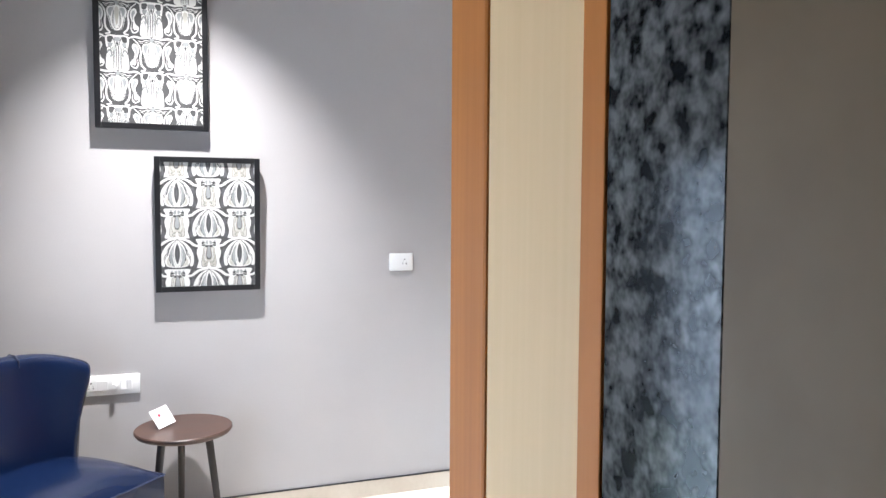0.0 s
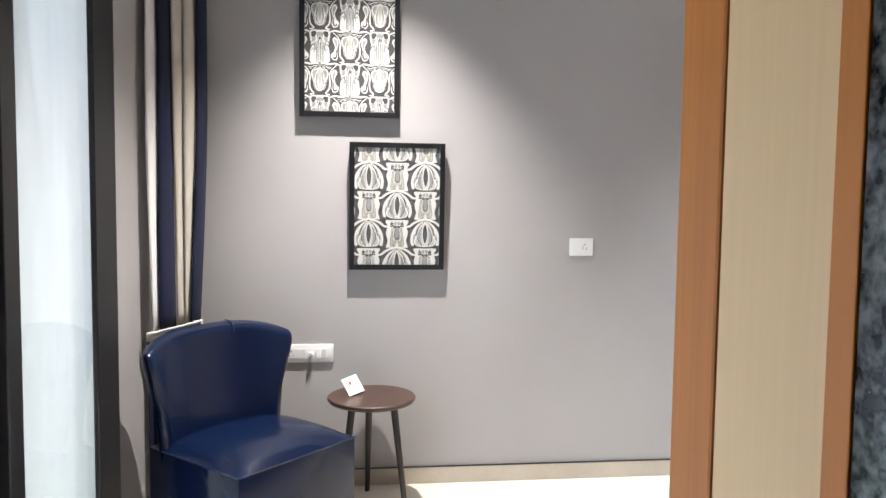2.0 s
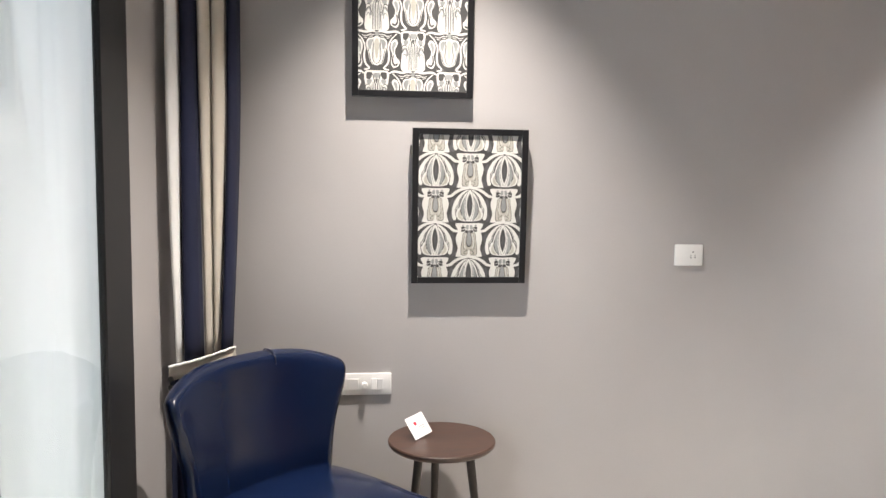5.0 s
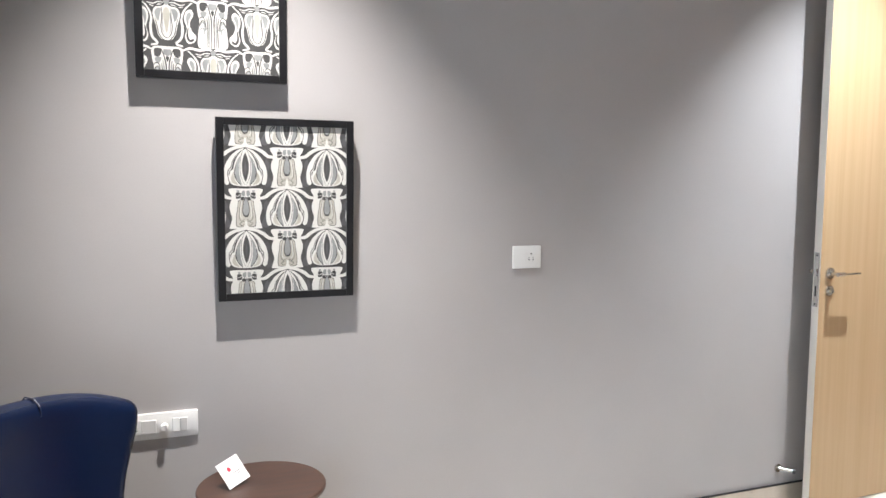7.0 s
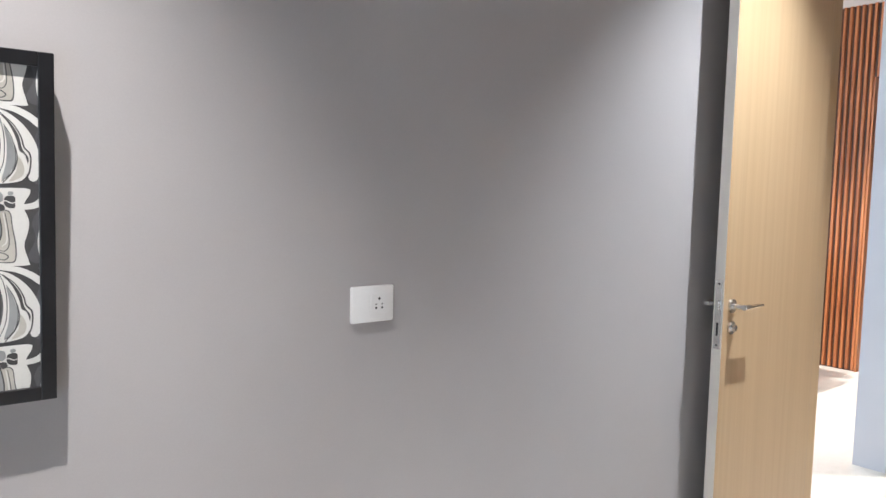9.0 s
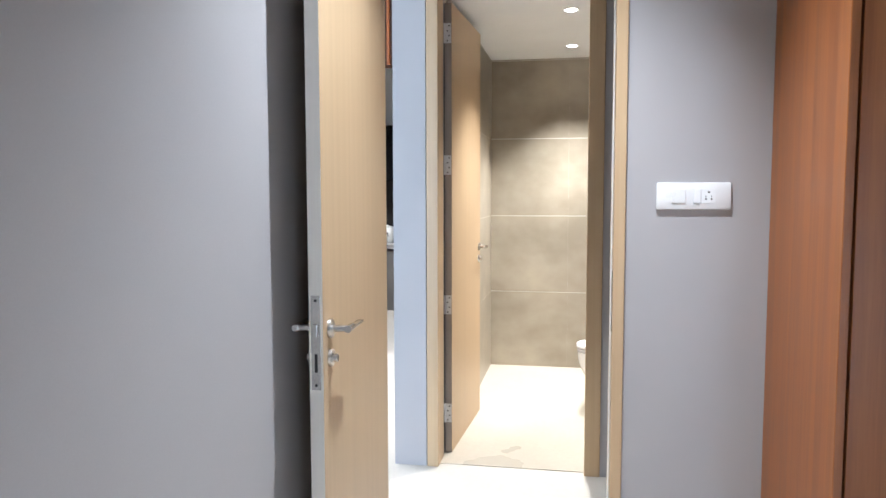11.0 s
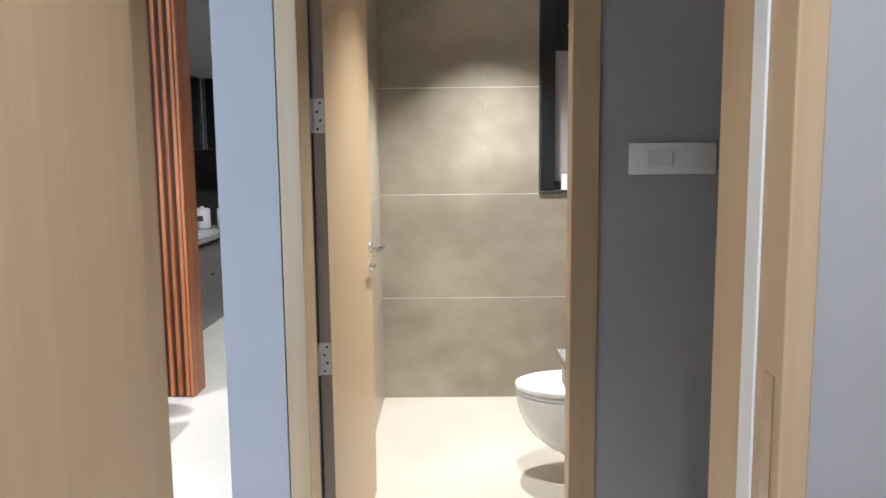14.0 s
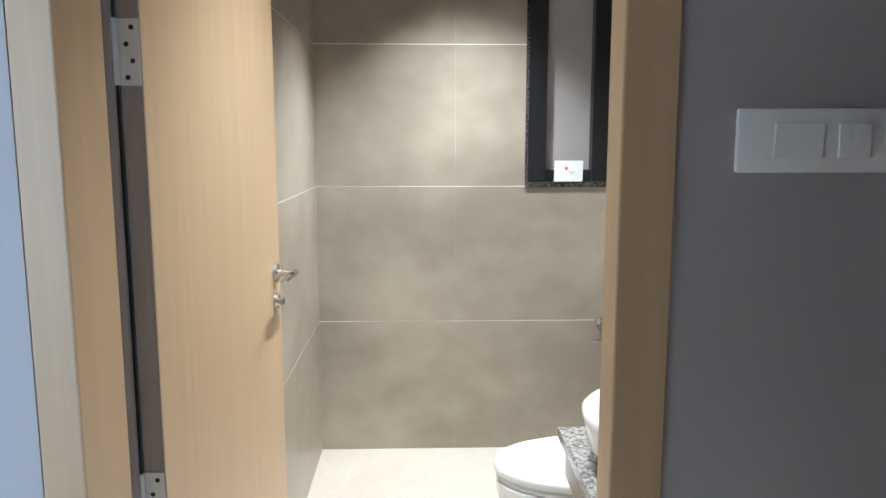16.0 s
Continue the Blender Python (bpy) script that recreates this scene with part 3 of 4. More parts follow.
VASE = (
    (1, PAPER, "half", ((0.0, 0.485), (0.36, 0.485), (0.40, 0.42), (0.33, 0.27), (0.385, 0.08), (0.375, -0.06), (0.33, -0.24), (0.38, -0.44), (0.36, -0.49), (0.0, -0.49))),
    (3, SLATE, "half", ((0.0, 0.22), (0.17, 0.20), (0.205, 0.0), (0.24, -0.22), (0.235, -0.42), (0.16, -0.455), (0.0, -0.44))),
    (4, SAND, "half", ((0.0, 0.21), (0.16, 0.19), (0.192, 0.0), (0.225, -0.22), (0.22, -0.41), (0.15, -0.44), (0.0, -0.43))),
    (5, SLATE, (0.010, 0.010), ((0.12, 0.18), (0.15, -0.02), (0.16, -0.22), (0.11, -0.30), (0.03, -0.27))),
    (5, PAPER, (0.014, 0.014), ((0.10, 0.18), (0.13, -0.02), (0.135, -0.18), (0.08, -0.24))),
    (5, SLATE, (0.012, 0.012), ((0.03, -0.31), (0.10, -0.33), (0.15, -0.37), (0.11, -0.41), (0.05, -0.40))),
    (6, PAPER, "half", ((0.0, -0.29), (0.025, -0.31), (0.03, -0.40), (0.06, -0.45), (0.0, -0.455))),
    (6, INK, "half", ((0.0, 0.30), (0.05, 0.20), (0.085, 0.02), (0.085, -0.10), (0.05, -0.19), (0.0, -0.21))),
    (7, GREY, "half", ((0.0, 0.27), (0.04, 0.18), (0.068, 0.02), (0.068, -0.09), (0.035, -0.155), (0.0, -0.165))),
    (6, INK, "pair", ((0.13, 0.38), (0.225, 0.385), (0.235, 0.30), (0.225, 0.24), (0.14, 0.25), (0.11, 0.31))),
    (7, GREY, "pair", ((0.02, 0.43), (0.09, 0.42), (0.10, 0.33), (0.05, 0.30), (0.02, 0.33))),
    (7, GREY, "pair", ((0.16, 0.44), (0.21, 0.44), (0.21, 0.405), (0.16, 0.40))),
    (8, PAPER, (0.012, 0.012), ((0.0, 0.30), (0.06, 0.29), (0.12, 0.33), (0.19, 0.30), (0.235, 0.31))),
    (8, INK, "pair", ((0.03, 0.28), (0.10, 0.28), (0.12, 0.22), (0.06, 0.20))),
)
TULIP = (
    (2, INK, "half", ((0.0, 0.47), (0.40, 0.46), (0.62, 0.40), (0.66, 0.10), (0.66, -0.30), (0.60, -0.48), (0.0, -0.49))),
    (3, PAPER, (0.05, 0.05), ((0.0, 0.42), (0.10, 0.475), (0.30, 0.45), (0.52, 0.475), (0.66, 0.42))),
    (3, PAPER, (0.035, 0.05), ((0.56, 0.42), (0.42, 0.30), (0.32, 0.10), (0.34, -0.12), (0.31, -0.32), (0.20, -0.45), (0.34, -0.49))),
    (4, INK, "pair", ((0.11, 0.425), (0.30, 0.40), (0.50, 0.42), (0.44, 0.34), (0.30, 0.31), (0.20, 0.34))),
    (5, PAPER, (0.022, 0.02), ((0.06, 0.385), (0.18, 0.39), (0.28, 0.35), (0.40, 0.37))),
    (5, PAPER, (0.022, 0.02), ((0.06, 0.34), (0.16, 0.34), (0.25, 0.30), (0.36, 0.32))),
    (5.5, INK, "half", ((0.0, 0.39), (0.12, 0.335), (0.265, 0.305), (0.315, 0.14), (0.255, -0.08), (0.205, -0.29), (0.09, -0.41), (0.0, -0.42))),
    (6, PAPER, "half", ((0.0, 0.37), (0.10, 0.31), (0.24, 0.28), (0.29, 0.14), (0.23, -0.08), (0.18, -0.28), (0.08, -0.39), (0.0, -0.40))),
    (7, GREY, "pair", ((0.11, 0.25), (0.19, 0.26), (0.25, 0.18), (0.22, 0.06), (0.17, 0.0), (0.14, 0.12))),
    (7, INK, (0.015, 0.018), ((0.24, 0.06), (0.20, -0.10), (0.16, -0.27), (0.07, -0.37))),
    (7, INK, (0.015, 0.018), ((0.10, 0.29), (0.10, 0.10), (0.12, -0.12), (0.08, -0.28), (0.0, -0.34))),
    (8, GREY, (0.020, 0.010), ((0.08, 0.18), (0.085, 0.0), (0.08, -0.18), (0.03, -0.28))),
    (9, SAND, "half", ((0.0, 0.30), (0.055, 0.25), (0.07, 0.14), (0.05, -0.03), (0.025, -0.18), (0.0, -0.24))),
    (7, GREY, "half", ((0.0, 0.46), (0.06, 0.45), (0.04, 0.36), (0.0, 0.33))),
    (8, INK, "half", ((0.0, -0.385), (0.05, -0.375), (0.155, -0.36), (0.145, -0.43), (0.08, -0.48), (0.0, -0.49))),
    (4, PAPER, "pair", ((0.52, 0.28), (0.41, 0.22), (0.38, 0.06), (0.43, -0.12), (0.39, -0.30), (0.46, -0.43), (0.60, -0.38), (0.63, -0.26), (0.54, -0.16), (0.50, 0.0), (0.58, 0.18))),
    (5, GREY, "pair", ((0.50, 0.22), (0.44, 0.18), (0.42, 0.06), (0.46, -0.08), (0.48, 0.05), (0.53, 0.16))),
    (5, INK, (0.030, 0.053), ((0.46, -0.10), (0.44, -0.28), (0.50, -0.37), (0.58, -0.33))),
)
FOUNTAIN = (
    (2.5, PAPER, "half", ((0.0, 0.49), (0.31, 0.47), (0.33, 0.25), (0.29, 0.05), (0.32, -0.20), (0.31, -0.49), (0.0, -0.50))),
    (4, INK, "pair", ((0.115, 0.43), (0.26, 0.44), (0.285, 0.36), (0.265, 0.28), (0.17, 0.28))),
    (4, GREY, "half", ((0.0, 0.43), (0.085, 0.42), (0.075, 0.33), (0.0, 0.285))),
    (4, GREY, "pair", ((0.13, 0.255), (0.26, 0.25), (0.25, 0.16), (0.17, 0.15))),
    (5, INK, "half", ((0.0, 0.285), (0.035, 0.27), (0.02, 0.20), (0.0, 0.16))),
    (5, INK, (0.021, 0.024), ((0.115, 0.40), (0.06, 0.24), (0.03, 0.05), (0.03, -0.49))),
    (5, GREY, (0.026, 0.026), ((0.10, 0.20), (0.075, 0.0), (0.075, -0.49))),
    (5, INK, (0.018, 0.021), ((0.13, 0.14), (0.11, -0.08), (0.115, -0.49))),
    (5, GREY, (0.045, 0.02), ((0.16, -0.14), (0.18, 0.01), (0.24, 0.03), (0.29, -0.06))),
    (6, INK, (0.018, 0.018), ((0.14, -0.12), (0.17, 0.04), (0.24, 0.065), (0.30, -0.04))),
    (6, INK, (0.018, 0.018), ((0.15, 0.06), (0.21, 0.14), (0.28, 0.12), (0.32, 0.05))),
    (5, GREY, (0.03, 0.015), ((0.18, -0.22), (0.20, -0.10), (0.25, -0.09), (0.29, -0.16))),
)


def motif_shapes(spec, cx, cz, w, h):
    for layer, ink, form, pts in spec:
        pts = [(u * w, v * h) for u, v in pts]
        if form == "half":
            right = spline(pts, False)
            shapes = [right + [(-x, z) for x, z in reversed(right) if x > 1e-6]]
        else:
            one = spline(pts, True) if form == "pair" else brush(pts, form[0] * w, form[1] * w)
            shapes = [one, [(-x, z) for x, z in one]]
        for q in shapes:
            yield [(cx + x, cz + z) for x, z in q], ink, layer


def framed_print(name, label, x0, x1, z0, z1, motifs, cols, pitch_z, phase_z, offset, lean):
    """A black box frame with a recessed printed sheet; the print is a chequer of two motifs."""
    p = thing(name, label, "framed print", Matrix.Translation((0, 0, 0)), "pair of framed prints on the grey wall")
    d, rim = 0.036, 0.024
    for b in ((x0, YN - d, z0, x0 + rim, YN, z1), (x1 - rim, YN - d, z0, x1, YN, z1), (x0 + rim, YN - d, z0, x1 - rim, YN, z0 + rim), (x0 + rim, YN - d, z1 - rim, x1 - rim, YN, z1)):
        part("frame_rail", boxes(b, bevel=0.0015), M_BLACK, p)
    bm = bmesh.new()
    ix0, ix1, iz0, iz1 = x0 + rim, x1 - rim, z0 + rim, z1 - rim
    y = YN - 0.0285
    poly(bm, [(ix0, iz0), (ix1, iz0), (ix1, iz1), (ix0, iz1)], y, INK)
    cw = (ix1 - ix0) / cols
    for c in range(-1, cols + 1):
        for r in range(-1, int((iz1 - iz0) / pitch_z) + 2):
            cx, cz = ix0 + (c + 0.5) * cw, iz0 + phase_z + r * pitch_z
            for pts, ink, layer in motif_shapes(motifs[(c + r + offset) % 2], cx, cz, cw, pitch_z):
                q = clip(pts, ix0, ix1, iz0, iz1)
                if len(q) > 2:
                    poly(bm, q, y - 0.00008 * layer - 0.000015 * (r % 2) - 0.00003 * (c % 2), ink)
    part("print", bm, [M_INK, M_PAPER, M_GREY, M_SAND, M_SLATE], p, "cream and charcoal art nouveau print")
    # it hangs a little forward at its top
    p.matrix_world = Matrix.Translation((0, YN - 0.004, z0)) @ Matrix.Rotation(lean / (z1 - z0), 4, "X") @ Matrix.Translation((0, -YN, -z0))
    return p


framed_print("framed_print", "black framed art nouveau print of bulbs and vases", 1.218, 1.662, 1.046, 1.638, (VASE, BULB), 3, 0.133, 0.2775 - 2 * 0.133, 0, 0.022)
framed_print("framed_print", "black framed art nouveau print of tulips and fountains", 0.990, 1.446, 1.752, 2.356, (FOUNTAIN, TULIP), 3, 0.1465, 0.0, 0, 0.012)


# ---- slipper chair ----
def slipper_chair(m):
    """Local: x across, -y the front, origin on the floor under the seat's middle."""
    c = thing("slipper_chair", "navy leather slipper chair with a winged curved back", "chair")
    W, D, H = 0.285, 0.25, 0.45
    bm = bmesh.new()
    n, k = 18, 18
    grid = []
    for j in range(k + 1):
        row = []
        for i in range(n + 1):
            u, v = 2 * i / n - 1, 2 * j / k - 1
            puff = (1 - abs(u) ** 2.4) ** 0.62 * (1 - abs(v) ** 2.4) ** 0.62
            row.append(bm.verts.new((u * W, v * D, H - 0.022 + 0.066 * puff)))
        grid.append(row)
    for j in range(k):
        for i in range(n):
            bm.faces.new((grid[j][i], grid[j][i + 1], grid[j + 1][i + 1], grid[j + 1][i]))
    part("seat", bm, M_LEATHER, c, "", True, 1.0)
    part("seat_base", boxes((-W + 0.0015, -D + 0.0015, 0.12, W - 0.0015, D + 0.03, H - 0.0225), bevel=0.003), M_LEATHER, c, "", True)
    loop = [(-W, -D, 0), (W, -D, 0), (W, D, 0), (-W, D, 0), (-W, -D, 0)]
    part("piping", tube(bmesh.new(), [(x, y, H - 0.0235) for x, y, _ in loop], 0.003, 8), M_PIPING, c, "dark piping", True)
    # back: a curved shell, thick, with its top and wings rolled outward
    bm = bmesh.new()
    n = 32
    rings = []
    for i in range(n + 1):
        u = 2 * i / n - 1
        au = abs(u)
        ring = []
        ztop = 0.862 - 0.068 * au ** 3.2
        prof = [(0.0, 0.12, 0), (0.0, 0.30, 0), (0.0, 0.45, 0), (0.004, 0.60, 0), (0.012, 0.72, 0), (0.006, ztop - 0.05, 0), (0.008, ztop - 0.02, 0), (0.03, ztop - 0.002, 0), (0.062, ztop - 0.001, 0), (0.088, ztop - 0.022, 0), (0.095, ztop - 0.055, 0), (0.085, 0.72, 0), (0.08, 0.6, 0), (0.078, 0.4, 0), (0.075, 0.12, 0)]
        for dep, z, _ in prof:
            zz = min(1.0, max(0.0, (z - 0.35) / 0.5))
            half = 0.256 + 0.112 * zz ** 2.0
            curve = -0.115 * (au ** 2.4) * (0.35 + 0.65 * zz)
            thick = 1.0 - 0.12 * au ** 4
            recline = 0.055 * zz
            flare = 0.030 * zz ** 5 * u * au ** 5
            ring.append(bm.verts.new((u * half + flare, D - 0.035 + curve + dep * thick + recline, z)))
        rings.append(ring)
    L = len(rings[0])
    for a, b in zip(rings, rings[1:]):
        for q in range(L - 1):
            bm.faces.new((a[q], b[q], b[q + 1], a[q + 1]))
    bm.faces.new(rings[0])
    bm.faces.new(list(reversed(rings[-1])))
    bmesh.ops.recalc_face_normals(bm, faces=bm.faces)
    back = part("backrest", bm, M_LEATHER, c, "", True, 1.1)
    sub = back.modifiers.new("round", "SUBSURF")
    sub.levels = sub.render_levels = 1
    seam = [(0.10, D + 0.019, 0.815), (0.10, D + 0.0205, 0.842), (0.10, D + 0.043, 0.8605), (0.10, D + 0.075, 0.8615), (0.10, D + 0.098, 0.842)]
    part("seam", tube(bmesh.new(), seam, 0.0022, 8), M_PIPING, back, "top stitched seam", True)
    for x in (-1, 1):
        for y in (-1, 1):
            part("leg", cone(bmesh.new(), (x * (W - 0.05), y * (D - 0.05), 0.125), (x * (W - 0.04), y * (D - 0.04), 0.0), 0.022, 0.015, 14), M_WENGE, c, "dark wooden leg", True)
    c.matrix_world = m
    return c


slipper_chair(pose(0.872, 4.18, 0, 0, 0, 46.8))


# ---- side table with card ----
def side_table(x, y, h, r):
    t = thing("side_table", "round dark walnut side table on three splayed legs", "side table")
    top = lathe(bmesh.new(), [(r - 0.03, -0.03), (r - 0.008, -0.022), (r, -0.012), (r, -0.004), (r - 0.004, 0.0)], (x, y, h), 56)
    part("tabletop", top, M_WALNUT, t, "", True, 0.7)
    for a in (95, 215, 335):
        ca, sa = math.cos(radians(a)), math.sin(radians(a))
        part("leg", cone(bmesh.new(), (x + 0.105 * ca, y + 0.105 * sa, h - 0.024), (x + 0.165 * ca, y + 0.165 * sa, 0.0), 0.0165, 0.0115, 16), M_WENGE, t, "dark wooden leg", True)
    return t


side_table(1.322, 4.57, 0.50, 0.196)


def card_stand(name, label, m, w, h):
    c = thing(name, label, "card")
    bm = boxes((-w / 2, -0.001, -h / 2, w / 2, 0.001, h / 2))
    bm.transform(m)
    front = part("card_face", bm, M_CARD, c)
    dot = lathe(bmesh.new(), [(0.008, -0.0003), (0.008, 0.0003)], (0, 0, 0), 14, 0.8, 1.0)
    dot.transform(m @ Matrix.Translation((-0.01, -0.0014, 0.012)) @ Matrix.Rotation(radians(90), 4, "X"))
    part("red_mark", dot, M_RED, front, "red printed mark")
    for k, (x, z, ww) in enumerate(((0.012, -0.004, 0.03), (0.016, -0.012, 0.02))):
        b2 = boxes((x - ww / 2, -0.0016, z - 0.0012, x + ww / 2, -0.0011, z + 0.0012))
        b2.transform(m)
        part("text_line", b2, M_GREY, front)
    return c


across, upward = Vector((0.76, 0.63, 0.15)).normalized(), Vector((-0.50, 0.36, 0.79))
backward = upward.cross(across).normalized()
upward = across.cross(backward)
CARD_TILT = Matrix.Translation((1.238, 4.595, 0.542)) @ Matrix((across, backward, upward)).transposed().to_4x4()
card_stand("tent_card", "white folded card with a red mark on the side table", CARD_TILT, 0.086, 0.084)


# ---- curtain in the corner, tied above the chair ----
def curtain():
    c = thing("curtain", "navy and beige striped curtain tied back in the corner", "curtain")
    stripes = [("lining", M_LINING, 0.0, 0.17, 0.0, 0.13), ("fold", M_NAVY, 0.17, 0.41, 0.13, 0.48), ("fold", M_BEIGE, 0.41, 0.60, 0.48, 0.63), ("fold", M_BEIGE, 0.60, 0.80, 0.63, 0.77), ("fold", M_NAVY, 0.80, 1.0, 0.77, 1.0)]
    zs = [CEIL - 0.02 - k * (CEIL - 0.02 - 0.80) / 24 for k in range(25)]
    xa, xb = 0.388, 0.597
    for k, (nm, mat, a0, a1, b0, b1) in enumerate(stripes):
        bm = bmesh.new()
        prev = None
        for z in zs:
            f = min(1.0, max(0.0, (1.75 - z) / 0.95)) ** 1.5
            right = xb - 0.035 * f
            left = xa + 0.02 * f
            u0, u1 = a0 + (b0 - a0) * f, a1 + (b1 - a1) * f
            row = []
            for i in range(9):
                v = i / 8
                u = u0 + (u1 - u0) * v
                x = left + (right - left) * u
                yy = 4.50 + 0.19 * u
                bulge = math.sin(math.pi * v) ** 0.6 * (0.028 if mat is M_BEIGE else 0.045)
                y = yy - bulge + 0.01 * math.sin(z * 3 + k * 2)
                row.append(bm.verts.new((x, y, z)))
            if prev:
                for i in range(8):
                    bm.faces.new((prev[i], row[i], row[i + 1], prev[i + 1]))
            prev = row
        o = part(nm, bm, mat, c, "white lining" if nm == "lining" else ("navy fold" if mat is M_NAVY else "beige fold"), True, 2.0)
        so = o.modifiers.new("thick", "SOLIDIFY")
        so.thickness = 0.004
    # the tail below the tie, behind the chair
    bm = bmesh.new()
    prev = None
    for z in [0.78 - k * 0.75 / 10 for k in range(11)]:
        row = [bm.verts.new((0.385 + 0.17 * i / 16, 4.51 + 0.16 * i / 16 + 0.02 * math.sin(i * 1.3), z)) for i in range(17)]
        if prev:
            for i in range(16):
                bm.faces.new((prev[i], row[i], row[i + 1], prev[i + 1]))
        prev = row
    o = part("tail", bm, M_NAVY, c, "navy tail of the curtain", True, 2.0)
    o.modifiers.new("thick", "SOLIDIFY").thickness = 0.004
    band = bmesh.new()
    prev = None
    for i in range(13):
        t = i / 12
        x, y = 0.392 + 0.185 * t, 4.46 + 0.19 * t - 0.03 * math.sin(math.pi * t)
        z = 0.757 + 0.025 * t
        row = [band.verts.new((x, y, z)), band.verts.new((x, y, z + 0.05))]
        if prev:
            band.faces.new((prev[0], row[0], row[1], prev[1]))
        prev = row
    tie = part("tie_band", band, M_BEIGE, c, "beige tie-back band", True, 2.0)
    tie.modifiers.new("thick", "SOLIDIFY").thickness = 0.006
    part("cord", tube(bmesh.new(), [(0.392 + 0.185 * i / 12, 4.452 + 0.19 * i / 12 - 0.03 * math.sin(math.pi * i / 12), 0.807 + 0.025 * i / 12 + 0.002 * (i % 2)) for i in range(13)], 0.0045, 8), M_LINING, tie, "white cord edge", True)
    for z in (0.735, 0.765):
        part("eyelet", cone(bmesh.new(), (0.395, 4.462, z), (0.398, 4.452, z), 0.009, 0.009, 12), M_DARKMETAL, tie, "dark eyelet")
    return c


curtain()


# ---- sliding glass door ----
def sliding_door():
    d = tagged(thing("window_1", "black aluminium sliding glass door onto artificial turf", "glass door"), kind="structure")
    X0, X1 = 0.361, 0.385
    for y0, y1 in ((3.895, 4.112), (2.1, 2.16)):
        part("jamb", boxes((X0, y0, 0.0, X1, y1, 2.4), bevel=0.004), M_ALU, d)
    part("head", boxes((X0, 2.16, 2.32, X1, 3.895, 2.4), bevel=0.004), M_ALU, d)
    part("track", boxes((X0, 2.16, 0.0, X1, 3.895, 0.03), bevel=0.004), M_ALU, d)
    for y0, y1, x in ((3.17, 3.31, 0.36),):
        part("stile", boxes((x - 0.03, y0, 0.03, x, y0 + 0.06, 2.32), bevel=0.003), M_ALU, d)
        part("stile", boxes((x, y0 + 0.055, 0.03, x + 0.03, y1, 2.32), bevel=0.003), M_ALU, d)
    part("stile", boxes((0.334, 3.089, 0.03, 0.360, 3.169, 2.32), bevel=0.003), M_ALU_SHEEN, d, "stile coloured grey for the sheen on black aluminium")
    for y0, y1, x in ((2.16, 3.089, 0.352), (3.31, 3.895, 0.372)):
        g = part("pane", boxes((x - 0.003, y0, 0.03, x + 0.003, y1, 2.32)), M_GLASS, d, "clear glass pane")
        g.visible_shadow = False
    return d


sliding_door()


def sheer():
    s = thing("sheer_curtain", "white sheer curtain hanging behind the sliding glass door", "curtain")
    bm = bmesh.new()
    prev = None
    for k in range(15):
        z = 2.38 - k * 2.36 / 14
        row = []
        for i in range(61):
            t = i / 60
            y = 3.30 + 0.79 * t
            x = 0.315 + 0.010 * math.sin(t * 17 + 0.35 * math.sin(z * 1.6)) + 0.006 * math.sin(t * 41 + z)
            x += 0.028 * math.exp(-((y - 3.33 - 0.29 * (2.35 - z)) / 0.045) ** 2) * min(1.0, max(0.0, (z - 0.9) / 0.4))
            row.append(bm.verts.new((x, y, z)))
        if prev:
            for i in range(60):
                bm.faces.new((prev[i], row[i], row[i + 1], prev[i + 1]))
        prev = row
    part("cloth", bm, M_SHEER, s, "", True, 2.0)
    return s


sheer()

# ---- outside ----
structure("ground", boxes((-60, -60, -0.35, 0.2, 60, -0.04)), M_PAVE, "pale bluish paving outside", "ground")
structure("turf", boxes((-1.6, -1.0, -0.04, 0.2, 9.5, -0.02)), M_TURF, "strip of bright green artificial turf", "turf")
fac = thing("shop_front", "dark building front with white panels beyond the turf", "building")
part("wall", boxes((-7.2, -6, -0.1, -7.0, 30, 7.5)), M_FACADE, fac)
for y, z, w, h in ((10.6, 1.95, 0.8, 0.5), (10.6, 1.35, 0.7, 0.55), (12.1, 1.9, 0.7, 0.5), (12.2, 1.3, 0.8, 0.5), (14.2, 1.7, 1.0, 1.2), (8.3, 1.8, 0.9, 1.0)):
    part("panel", boxes((-6.99, y, z, -6.95, y + w, z + h), bevel=0.01), M_WHITE, fac, "white panel")


def office_chair(m):
    c = thing("office_chair", "black office chair on a chrome star base, outside", "chair", None, "office chairs beyond the glass")
    part("seat", boxes((-0.24, -0.24, 0.44, 0.24, 0.24, 0.52), bevel=0.03), M_BLACK, c, "", True)
    part("backrest", boxes((-0.22, 0.2, 0.58, 0.22, 0.26, 1.05), bevel=0.028), M_BLACK, c, "", True)
    part("column", cone(bmesh.new(), (0, 0, 0.1), (0, 0, 0.45), 0.03, 0.022, 12), M_CHROME, c, "", True)
    for k in range(5):
        a = radians(72 * k)
        arm = part("base_arm", cone(bmesh.new(), (0, 0, 0.12), (0.28 * math.cos(a), 0.28 * math.sin(a), 0.07), 0.02, 0.014, 8), M_CHROME, c)
        part("caster", cone(bmesh.new(), (0.28 * math.cos(a), 0.28 * math.sin(a) - 0.015, 0.03), (0.28 * math.cos(a), 0.28 * math.sin(a) + 0.015, 0.03), 0.03, 0.03, 12), M_WHITE, arm)
    c.matrix_world = m
    return c


oc = office_chair(pose(-3.5, 11.5, -0.04, 0, 0, 60))
copy_thing(oc, pose(-2.95, 9.2, -0.04, 0, 0, -150))


